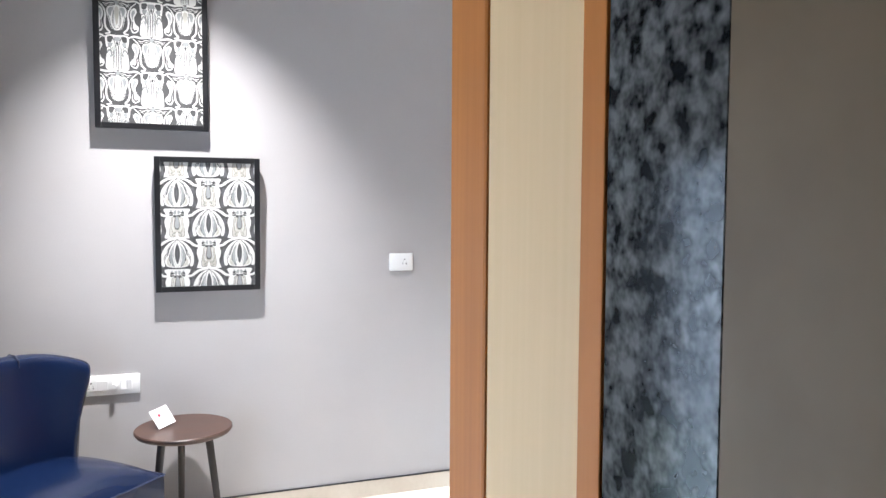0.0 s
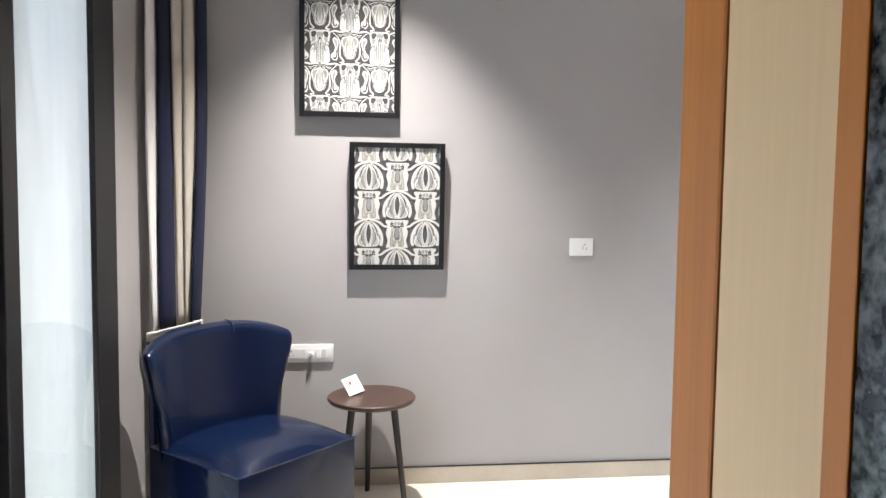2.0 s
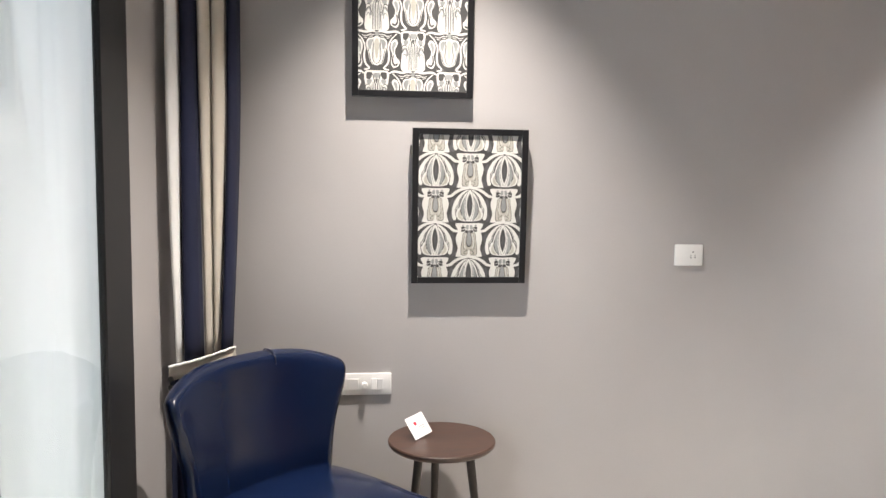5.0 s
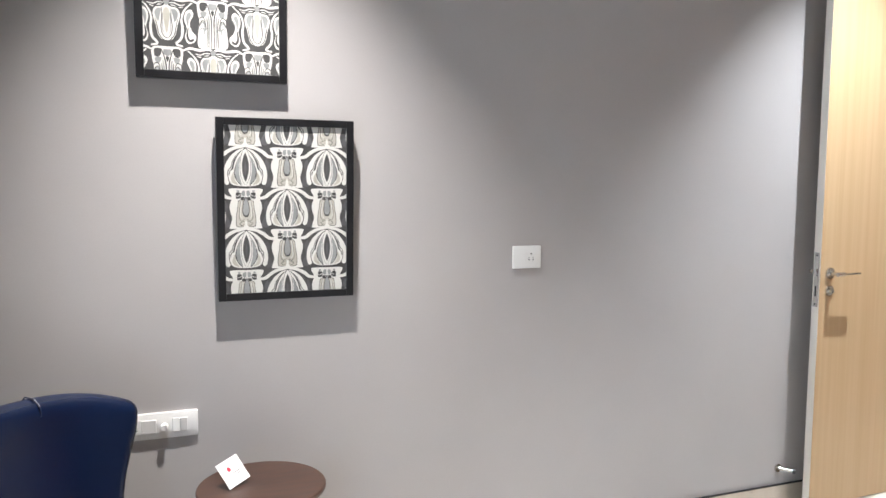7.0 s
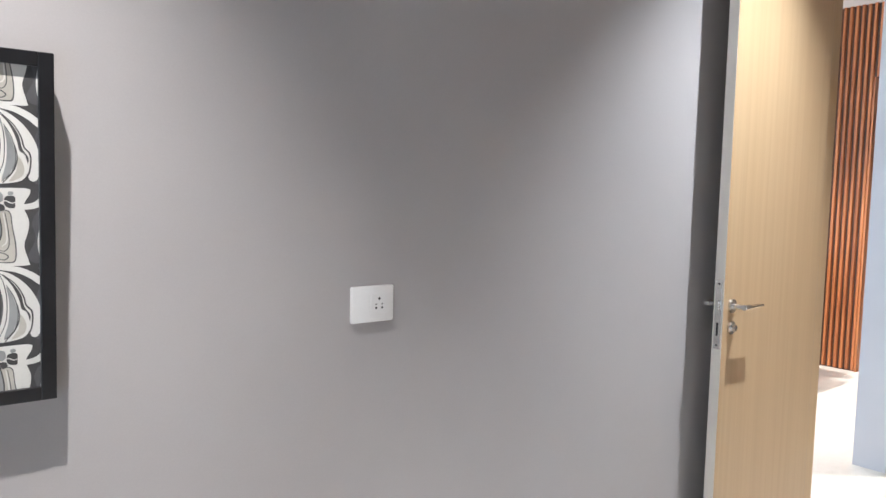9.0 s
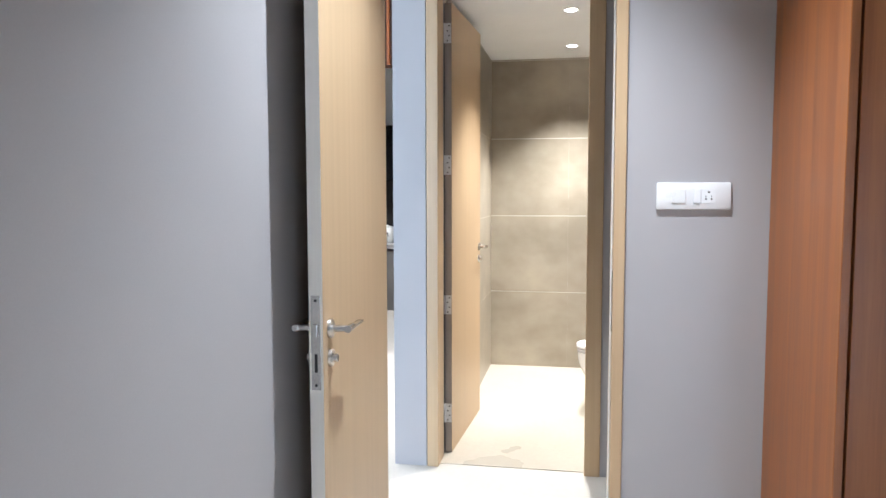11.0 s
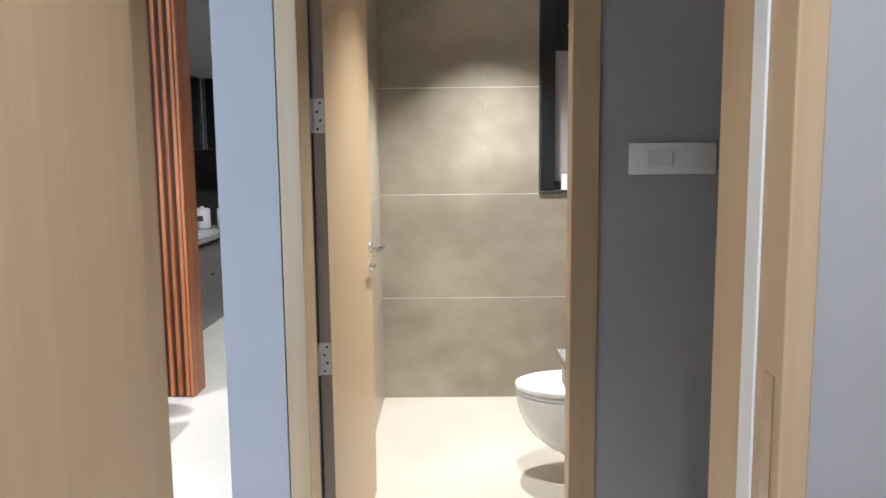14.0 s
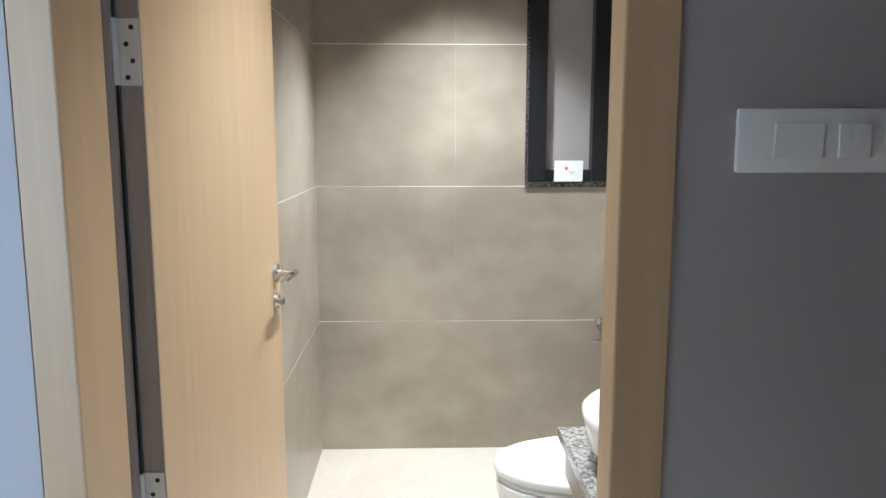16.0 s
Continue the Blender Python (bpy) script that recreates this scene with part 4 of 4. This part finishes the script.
# ---- ensuite doorway seen at the start ----
ens = tagged(thing("door_frame_3", "teak and cream frame of the ensuite doorway", "door frame"), kind="structure")
part("front_strip", boxes((1.4565, 1.7115, 0, 1.4995, YS + 0.002, 2.3), bevel=0.003), M_TEAK, ens, "orange teak edge strip")
part("lining", boxes((1.458, 1.608, 0, 1.4995, 1.711, 2.3), bevel=0.0005), M_CREAM, ens, "cream laminate lining")
part("back_strip", boxes((1.4565, 1.5885, 0, 1.4995, 1.6075, 2.3), bevel=0.001), M_TEAK, ens, "orange teak strip")
part("stone_lining", boxes((1.4575, 1.518, 0, 1.4995, 1.588, 2.3), bevel=0.0005), M_GRANITE, ens, "polished dark granite jamb")
part("post", boxes((0.42, 1.6, 0, 0.46, YS, 2.3), bevel=0.003), M_TEAK, ens, "orange teak edge strip")
part("head", boxes((0.46, 1.6, 2.26, 1.456, YS, 2.3), bevel=0.003), M_TEAK, ens, "orange teak edge strip")

# ---- wardrobe ----
wr = thing("wardrobe", "tall orange-brown wooden wardrobe beside the doorway", "wardrobe")
part("side_panel", boxes((3.80, 3.462, 0, XE - 0.001, 3.483, 2.5), bevel=0.002), M_TEAK_DARK, wr)
part("carcass", boxes((3.822, 2.05, 0.06, XE - 0.003, 3.461, 2.498)), M_TEAK_DARK, wr)
part("plinth", boxes((3.85, 2.05, 0.0, XE - 0.003, 3.461, 0.058)), M_TEAK_DARK, wr)
for k in range(3):
    dr = part("door", boxes((3.80, 2.05 + 0.47 * k, 0.06, 3.82, 2.05 + 0.47 * k + 0.466, 2.498), bevel=0.002), M_TEAK_DARK, wr)
    part("handle", boxes((3.785, 2.09 + 0.47 * k, 1.0, 3.799, 2.105 + 0.47 * k, 1.3), bevel=0.003), M_CHROME, dr)


# ---- downlights ----
def downlight(x, y, z, label):
    d = thing("downlight", label, "downlight", None, "recessed ceiling downlights")
    ring = bmesh.new()
    lathe(ring, [(0.028, -0.001), (0.045, -0.006), (0.05, -0.002), (0.05, 0.0)], (x, y, z), 28)
    part("trim_ring", ring, M_WHITE, d, "", True)
    part("diffuser", lathe(bmesh.new(), [(0.032, -0.0075), (0.032, -0.0065)], (x, y, z), 24), M_LAMP, d, "glowing diffuser")
    return d


# all out of view; the last three only go with the added lamps
for x, y in ((1.33, 4.22), (3.80, 4.22), (6.5, 6.9), (7.0, 5.5), (9.4, 5.8)):
    downlight(x, y, CEIL, "unseen round recessed downlight in the white ceiling")
for x in (7.335, 6.28):
    downlight(x, 4.127, 2.41, "round recessed downlight in the bathroom ceiling")

# ---- bathroom ----
SILL = 1.2
win = tagged(thing("window_2", "narrow black framed bathroom window with a frosted pane", "window"), kind="structure")
part("frame_post", boxes((XC - 0.006, 3.755, SILL + 0.022, XC + 0.10, 3.833, 2.338), bevel=0.003), M_ALU, win)
part("frame_post", boxes((XC - 0.006, 3.467, SILL + 0.022, XC + 0.10, 3.555, 2.338), bevel=0.003), M_ALU, win)
part("frame_rail", boxes((XC + 0.01, 3.555, 2.0, XC + 0.10, 3.755, 2.338), bevel=0.003), M_ALU, win)
part("frame_rail", boxes((XC + 0.01, 3.555, SILL + 0.022, XC + 0.10, 3.755, SILL + 0.07), bevel=0.003), M_ALU, win)
part("pane", boxes((XC + 0.05, 3.555, SILL + 0.07, XC + 0.056, 3.755, 2.0)), M_FROST, win, "frosted pane")
part("sill", boxes((XC - 0.012, 3.455, SILL - 0.004, XC + 0.12, 3.845, SILL + 0.02), bevel=0.002), M_GRANITE, win, "granite sill")
part("side_strip", boxes((XC - 0.010, 3.8335, SILL + 0.02, XC + 0.10, 3.846, 2.34), bevel=0.001), M_GRANITE, win, "granite edge strip")
part("latch", boxes((XC - 0.002, 3.64, 2.12, XC + 0.012, 3.69, 2.14), bevel=0.003), M_CHROME, win)
card_stand("sill_card", "white card with a red mark on the bathroom window sill", pose(XC - 0.02, 3.658, SILL + 0.02 + 0.046, 4, 0, -88), 0.125, 0.09)

toilet = thing("toilet", "white wall-hung toilet with its lid closed", "toilet")
TX, TY0, TY1 = 6.755, 3.40, 4.068


def toilet_section(t):
    """Half width and y along the bowl from the wall (0) to the tip (1)."""
    y = TY0 + (TY1 - TY0) * t
    w = 0.19 * (1 - max(0.0, (t - 0.45) / 0.55) ** 2.3) ** 0.5 if t > 0.45 else 0.165 + 0.025 * (t / 0.45)
    return y, w


def slab(z0, z1, inset, rnd):
    bm = bmesh.new()
    n = 40
    ts = [0.16 + 0.84 * (1 - (1 - i / n) ** 2) for i in range(n + 1)]
    out = [(TX + toilet_section(t)[1] + inset, toilet_section(t)[0] + inset * t) for t in ts]
    out += [(TX - toilet_section(t)[1] - inset, toilet_section(t)[0] + inset * t) for t in reversed(ts[:-1])]
    cx, cy = TX, (TY0 + TY1) / 2
    rings = []
    for z, s in ((z0, 1 - rnd), (z0 + 0.004, 1.0), (z1 - 0.008, 1.0), (z1 - 0.002, 1 - rnd), (z1, 1 - 3 * rnd)):
        rings.append([bm.verts.new((cx + (x - cx) * s, cy + (y - cy) * s, z)) for x, y in out])
    k = len(out)
    for a, b in zip(rings, rings[1:]):
        for i in range(k):
            bm.faces.new((a[i], a[(i + 1) % k], b[(i + 1) % k], b[i]))
    bm.faces.new(list(reversed(rings[0])))
    bm.faces.new(rings[-1])
    bmesh.ops.recalc_face_normals(bm, faces=bm.faces)
    return bm


part("seat", slab(0.378, 0.392, 0.002, 0.008), M_CERAMIC, toilet, "", True, 0.8)
part("lid", slab(0.396, 0.425, 0.006, 0.015), M_CERAMIC, toilet, "", True, 0.8)
bm = bmesh.new()
rings = []
for k in range(15):
    q = k / 14
    z = 0.374 - 0.30 * q
    reach = (1 - q ** 2.2) ** 0.62
    ring = []
    for i in range(36):
        a = 2 * math.pi * i / 36
        ex, ey = math.cos(a), math.sin(a)
        tip = 0.14 + 0.86 * (0.42 + 0.58 * reach)
        y = TY0 + (TY1 - TY0) * tip * (0.5 + 0.5 * ey) if k < 15 else 0
        w = 0.19 * (0.6 + 0.4 * reach) * (abs(ex) ** 0.75) * (1 if ex > 0 else -1)
        ring.append(bm.verts.new((TX + w, y, z)))
    rings.append(ring)
for a, b in zip(rings, rings[1:]):
    for i in range(36):
        bm.faces.new((a[i], a[(i + 1) % 36], b[(i + 1) % 36], b[i]))
bm.faces.new(rings[0])
bm.faces.new(list(reversed(rings[-1])))
bmesh.ops.recalc_face_normals(bm, faces=bm.faces)
part("bowl", bm, M_CERAMIC, toilet, "", True, 1.0)

ct = thing("vanity_counter", "grey speckled granite vanity counter on the bathroom side wall", "counter")
part("top", boxes((5.79, 3.40, 0.62, 6.457, 3.938, 0.65), bevel=0.004), surf("grey_granite", (0.10, 0.095, 0.088), (0.36, 0.34, 0.31), 0.2, (110, 110, 110), 0.0, 300, detail=2), ct)
part("apron", boxes((5.79, 3.401, 0.52, 6.44, 3.92, 0.619), bevel=0.003), M_TILE, ct, "grey-brown apron")
basin = thing("basin", "white rounded ceramic basin standing on the granite counter", "basin")
part("bowl", lathe(bmesh.new(), [(0.09, 0.0), (0.15, 0.01), (0.185, 0.05), (0.2, 0.11), (0.203, 0.135), (0.197, 0.14), (0.188, 0.132), (0.17, 0.07), (0.12, 0.03), (0.02, 0.022)], (6.2, 3.725, 0.65), 40), M_CERAMIC, basin, "", True, 1.2)
fa = thing("wall_tap", "small chrome tap on the bathroom rear wall", "tap")
part("rose", cone(bmesh.new(), (XC, 3.497, 0.59), (XC - 0.012, 3.497, 0.59), 0.026, 0.022, 16, 0.002), M_CHROME, fa, "", True)
part("spout", tube(bmesh.new(), [(XC - 0.01, 3.497, 0.59), (XC - 0.07, 3.497, 0.59), (XC - 0.085, 3.497, 0.56)], 0.01, 12), M_CHROME, fa, "", True)
part("spindle", boxes((XC - 0.06, 3.492, 0.51, XC - 0.04, 3.542, 0.522), bevel=0.003), M_CHROME, fa)

sh = thing("shower_head", "white oval shower head on a chrome wall arm", "shower head")
part("arm", tube(bmesh.new(), [(7.52, 3.40, 2.06), (7.52, 3.5, 2.07), (7.51, 3.59, 2.035)], 0.009, 12), M_CHROME, sh, "chrome arm", True)
part("head", lathe(bmesh.new(), [(0.012, 0.03), (0.03, 0.018), (0.042, 0.0), (0.04, -0.016), (0.02, -0.024)], (7.5, 3.612, 2.012), 24), M_CERAMIC, sh, "", True, 1.2)

# ---- dining corner ----
dt = thing("dining_table", "dining table with a pale marble top and black legs", "table")
part("tabletop", boxes((5.7, 6.05, 0.728, 7.208, 6.95, 0.75), bevel=0.004), M_TABLE, dt)
for x in (5.82, 7.06):
    for y in (6.17, 6.83):
        part("leg", boxes((x - 0.03, y - 0.03, 0, x + 0.03, y + 0.03, 0.727), bevel=0.003), M_BLACK, dt, "black metal leg")


def dining_chair(m, group="taupe dining chairs"):
    c = thing("dining_chair", "taupe upholstered dining chair with brass-tipped black legs", "chair", None, group)
    part("seat", boxes((-0.22, -0.22, 0.40, 0.22, 0.22, 0.485), bevel=0.035), M_UPH, c, "", True)
    part("seat_frame", boxes((-0.20, -0.20, 0.375, 0.20, 0.20, 0.40), bevel=0.004), M_BLACK, c)
    bm = bmesh.new()
    rings = []
    for i in range(17):
        u = 2 * i / 16 - 1
        ring = []
        for dep, z in ((0.0, 0.44), (0.012, 0.6), (0.03, 0.8), (0.045, 0.92), (0.055, 0.945), (0.085, 0.945), (0.1, 0.92), (0.095, 0.8), (0.075, 0.6), (0.06, 0.44)):
            ring.append(bm.verts.new((u * (0.2 + 0.02 * (z - 0.44)), 0.17 + dep - 0.06 * abs(u) ** 3, z - 0.012 * abs(u) ** 6)))
        rings.append(ring)
    for a, b in zip(rings, rings[1:]):
        for q in range(10):
            bm.faces.new((a[q], b[q], b[(q + 1) % 10], a[(q + 1) % 10]))
    bm.faces.new(rings[0])
    bm.faces.new(list(reversed(rings[-1])))
    bmesh.ops.recalc_face_normals(bm, faces=bm.faces)
    part("backrest", bm, M_UPH, c, "", True, 1.0)
    for x in (-1, 1):
        for y in (-1, 1):
            a, b = Vector((x * 0.17, y * 0.17, 0.38)), Vector((x * 0.225, y * 0.235, 0.0))
            k = a.lerp(b, 0.76)
            lg = part("leg", cone(bmesh.new(), a, k, 0.017, 0.0125, 14), M_BLACK, c, "black leg", True)
            part("tip", cone(bmesh.new(), k, b, 0.0125, 0.010, 14), M_GOLD, lg, "brass leg tip", True)
    c.matrix_world = m
    return c


dining_chair(pose(7.10, 6.36, 0, 0, 0, -90))
plate = thing("dinner_plate", "white dinner plate laid on the dining table", "plate")
part("dish", lathe(bmesh.new(), [(0.07, 0.0), (0.09, 0.004), (0.13, 0.016), (0.132, 0.018), (0.126, 0.018), (0.085, 0.008), (0.01, 0.007)], (6.95, 6.39, 0.75), 36), M_CERAMIC, plate, "", True, 1.2)
fork = thing("fork", "dark metal fork laid beside the plate", "cutlery")
part("stem", boxes((7.02, 6.185, 0.75, 7.12, 6.195, 0.754), bevel=0.001), M_CHROME, fork)

# ---- kitchen ----
KX, KY = 10.332, 6.42
for k in range(3):
    y1 = KY - 0.6 * k
    u = thing("base_cabinet", "grey laminate kitchen base cabinet under the counter", "cabinet", None, "kitchen base cabinets")
    part("carcass", boxes((KX + 0.02, y1 - 0.597, 0.08, KX + 0.58, y1, 0.70)), M_CAB_GREY, u)
    dd = part("door", boxes((KX, y1 - 0.596, 0.0, KX + 0.019, y1 - 0.003, 0.69), bevel=0.002), M_CAB_GREY, u)
    part("handle", boxes((KX - 0.012, y1 - 0.08, 0.45, KX - 0.001, y1 - 0.03, 0.475), bevel=0.002), M_BLACK, dd)
for k in range(3):
    x1 = KX - 0.6 * k
    u = thing("base_cabinet", "grey laminate kitchen base cabinet under the counter", "cabinet", None, "kitchen base cabinets")
    part("carcass", boxes((x1 - 0.597, KY + 0.02, 0.08, x1, KY + 0.58, 0.70)), M_CAB_GREY, u)
    dd = part("door", boxes((x1 - 0.596, KY, 0.0, x1 - 0.003, KY + 0.019, 0.69), bevel=0.002), M_CAB_GREY, u)
    part("handle", boxes((x1 - 0.42, KY - 0.012, 0.42, x1 - 0.36, KY - 0.001, 0.44), bevel=0.002), M_BLACK, dd)
wt = thing("worktop", "grey stone kitchen worktop turning a corner", "worktop")
part("slab", boxes((KX - 0.02, 4.6, 0.725, KX + 0.6, KY - 0.02, 0.775), (8.3, KY - 0.02, 0.725, KX + 0.6, KY + 0.6, 0.775), bevel=0.002), M_COUNTER, wt)
structure("backsplash", boxes((KX + 0.58, 4.6, 0.775, KX + 0.6, KY + 0.6, 1.52), (8.3, KY + 0.58, 0.775, KX + 0.58, KY + 0.6, 1.52)), M_SPLASH, "dark glossy backsplash behind the worktop", "backsplash")
structure("wall_kitchen", boxes((KX + 0.6, 3.3, 0, KX + 0.72, 9.0, CEIL), (8.07, KY + 0.6, 0, KX + 0.6, KY + 0.72, CEIL)), M_WHITE, "white kitchen wall above the cabinets", "wall")
for k in range(3):
    y1 = 6.62 - 0.6 * k
    u = thing("wall_cabinet", "black gloss kitchen wall cabinet", "cabinet", None, "kitchen wall cabinets")
    part("carcass", boxes((KX + 0.27, y1 - 0.597, 1.52, KX + 0.59, y1, 2.17)), M_CAB_BLACK, u)
    part("door", boxes((KX + 0.25, y1 - 0.594, 1.52, KX + 0.268, y1 - 0.003, 2.17), bevel=0.002), M_CAB_BLACK, u)
for k in range(3):
    x1 = KX + 0.23 - 0.6 * k
    u = thing("wall_cabinet", "black gloss kitchen wall cabinet", "cabinet", None, "kitchen wall cabinets")
    part("carcass", boxes((x1 - 0.597, 6.67, 1.52, x1, 6.99, 2.17)), M_CAB_BLACK, u)
    part("door", boxes((x1 - 0.594, 6.65, 1.52, x1 - 0.003, 6.668, 2.17), bevel=0.002), M_CAB_BLACK, u)
part("edge_strip", boxes((KX + 0.235, 6.623, 1.52, KX + 0.247, 6.635, 2.17)), M_CHROME, u, "bright corner strip")


def canister(x, y, h, r):
    c = thing("canister", "cream ceramic kitchen canister with a lid", "canister", None, "canisters on the worktop")
    part("jar", lathe(bmesh.new(), [(r * 0.92, 0.0), (r, 0.01), (r, h * 0.82), (r * 0.95, h * 0.86)], (x, y, 0.775), 28), M_CERAMIC, c, "", True, 0.8)
    lid = part("lid", lathe(bmesh.new(), [(r * 1.02, h * 0.861), (r * 1.02, h * 0.9), (r * 0.7, h * 0.96), (0.02, h * 0.97), (0.022, h), (0.012, h * 1.03)], (x, y, 0.775), 28), M_CERAMIC, c, "", True, 0.8)
    part("label", boxes((x - r - 0.0015, y - r * 0.4, 0.775 + h * 0.35, x - r * 0.93, y + r * 0.4, 0.775 + h * 0.6)), M_INK, c, "dark printed label")


canister(10.62, 6.49, 0.20, 0.075)
canister(10.65, 6.33, 0.21, 0.08)
canister(10.5, 6.35, 0.12, 0.06)
canister(10.6, 6.7, 0.20, 0.075)
canister(10.55, 6.15, 0.20, 0.07)

# ---- slatted partition ----
SX, SY = 7.862, 5.905
sw = tagged(thing("wall_slatted", "reddish wooden slatted partition behind the dining table", "slatted wall"), kind="structure")
part("core", boxes((SX + 0.022, SY + 0.004, 0.0, SX + 0.2, 9.0, CEIL), (SX + 0.022, 4.985, 2.413, SX + 0.2, SY + 0.004, CEIL)), M_CORE, sw)
part("end_board", boxes((SX + 0.0, SY - 0.014, 0.0, SX + 0.21, SY + 0.003, 2.409), bevel=0.002), M_SLAT, sw)


def slat_mesh(z0, z1):
    bm = bmesh.new()
    prof = [(0.021, 0.0), (0.003, 0.003), (0.0, 0.007), (0.0, 0.021), (0.003, 0.025), (0.021, 0.028)]
    lo = [bm.verts.new((x, y, z0)) for x, y in prof]
    hi = [bm.verts.new((x, y, z1)) for x, y in prof]
    for i in range(len(prof)):
        j = (i + 1) % len(prof)
        bm.faces.new((lo[i], hi[i], hi[j], lo[j]))
    bm.faces.new(lo)
    bm.faces.new(list(reversed(hi)))
    bmesh.ops.recalc_face_normals(bm, faces=bm.faces)
    return finish("slat", bm, M_SLAT)


long_slat, short_slat = slat_mesh(0.012, CEIL), slat_mesh(2.412, CEIL)
PITCH = 0.047
for i in range(64):
    o = new("slat", long_slat)
    o.parent, o.location = sw, (SX, SY + 0.006 + i * PITCH, 0)
for i in range(19):
    o = new("slat", short_slat)
    o.parent, o.location = sw, (SX, SY - 0.045 - i * PITCH, 0)


# ---- bathroom wall tiles ----
def tile_mesh(w, h, d=0.010):
    bm = boxes((0, 0, 0, w, d, h), bevel=0.0007)
    return finish("tile", bm, M_TILE)


def tiles(parent, m, length, height, first, openings=()):
    """Courses of 1.2 x 0.6 m tiles on a wall; first: the length of the first tile of each course. Local x along, -y out, z up."""
    cache = {}
    z = 0.0
    while z < height - 0.01:
        h = min(0.6, height - z)
        edges, x = [0.0], first
        while x < length - 0.01:
            edges.append(x)
            x += 1.2
        edges.append(length)
        spans = []
        for a, b in zip(edges, edges[1:]):
            cuts = [(a, b)]
            for o0, o1, oz0, oz1 in openings:
                if z + h > oz0 + 0.01 and z < oz1 - 0.01:
                    cuts = [c for p, q in cuts for c in ((p, min(q, o0)), (max(p, o1), q)) if c[1] - c[0] > 0.01]
            spans += cuts
        for a, b in spans:
            key = (round(b - a, 3), round(h, 3))
            if key not in cache:
                cache[key] = tile_mesh(key[0] - 0.0002, key[1] - 0.004)
            o = new("tile", cache[key])
            o.parent = parent
            o.matrix_world = m @ Matrix.Translation((a + 0.0001, 0, z + 0.002))
        z += 0.6


tb = tagged(thing("wall_tiles_1", "large grey-beige cement-look tiles on the bathroom rear wall", "wall tiles"), kind="structure")
tiles(tb, pose(XC, 3.40, 0, 0, 0, 90) @ Matrix.Diagonal((1, -1, 1, 1)), 1.35, 2.41, 0.747, ((0.065, 0.435, 1.2, 2.34),))
tl = tagged(thing("wall_tiles_2", "large grey-beige cement-look tiles on the bathroom side wall", "wall tiles"), kind="structure")
tiles(tl, pose(XB + 0.25, 4.75, 0), 1.99, 2.41, 0.8)
ts_ = tagged(thing("wall_tiles_3", "large grey-beige cement-look tiles on the bathroom side wall", "wall tiles"), kind="structure")
tiles(ts_, pose(XC, 3.40, 0, 0, 0, 180), 2.05, 2.41, 1.0)
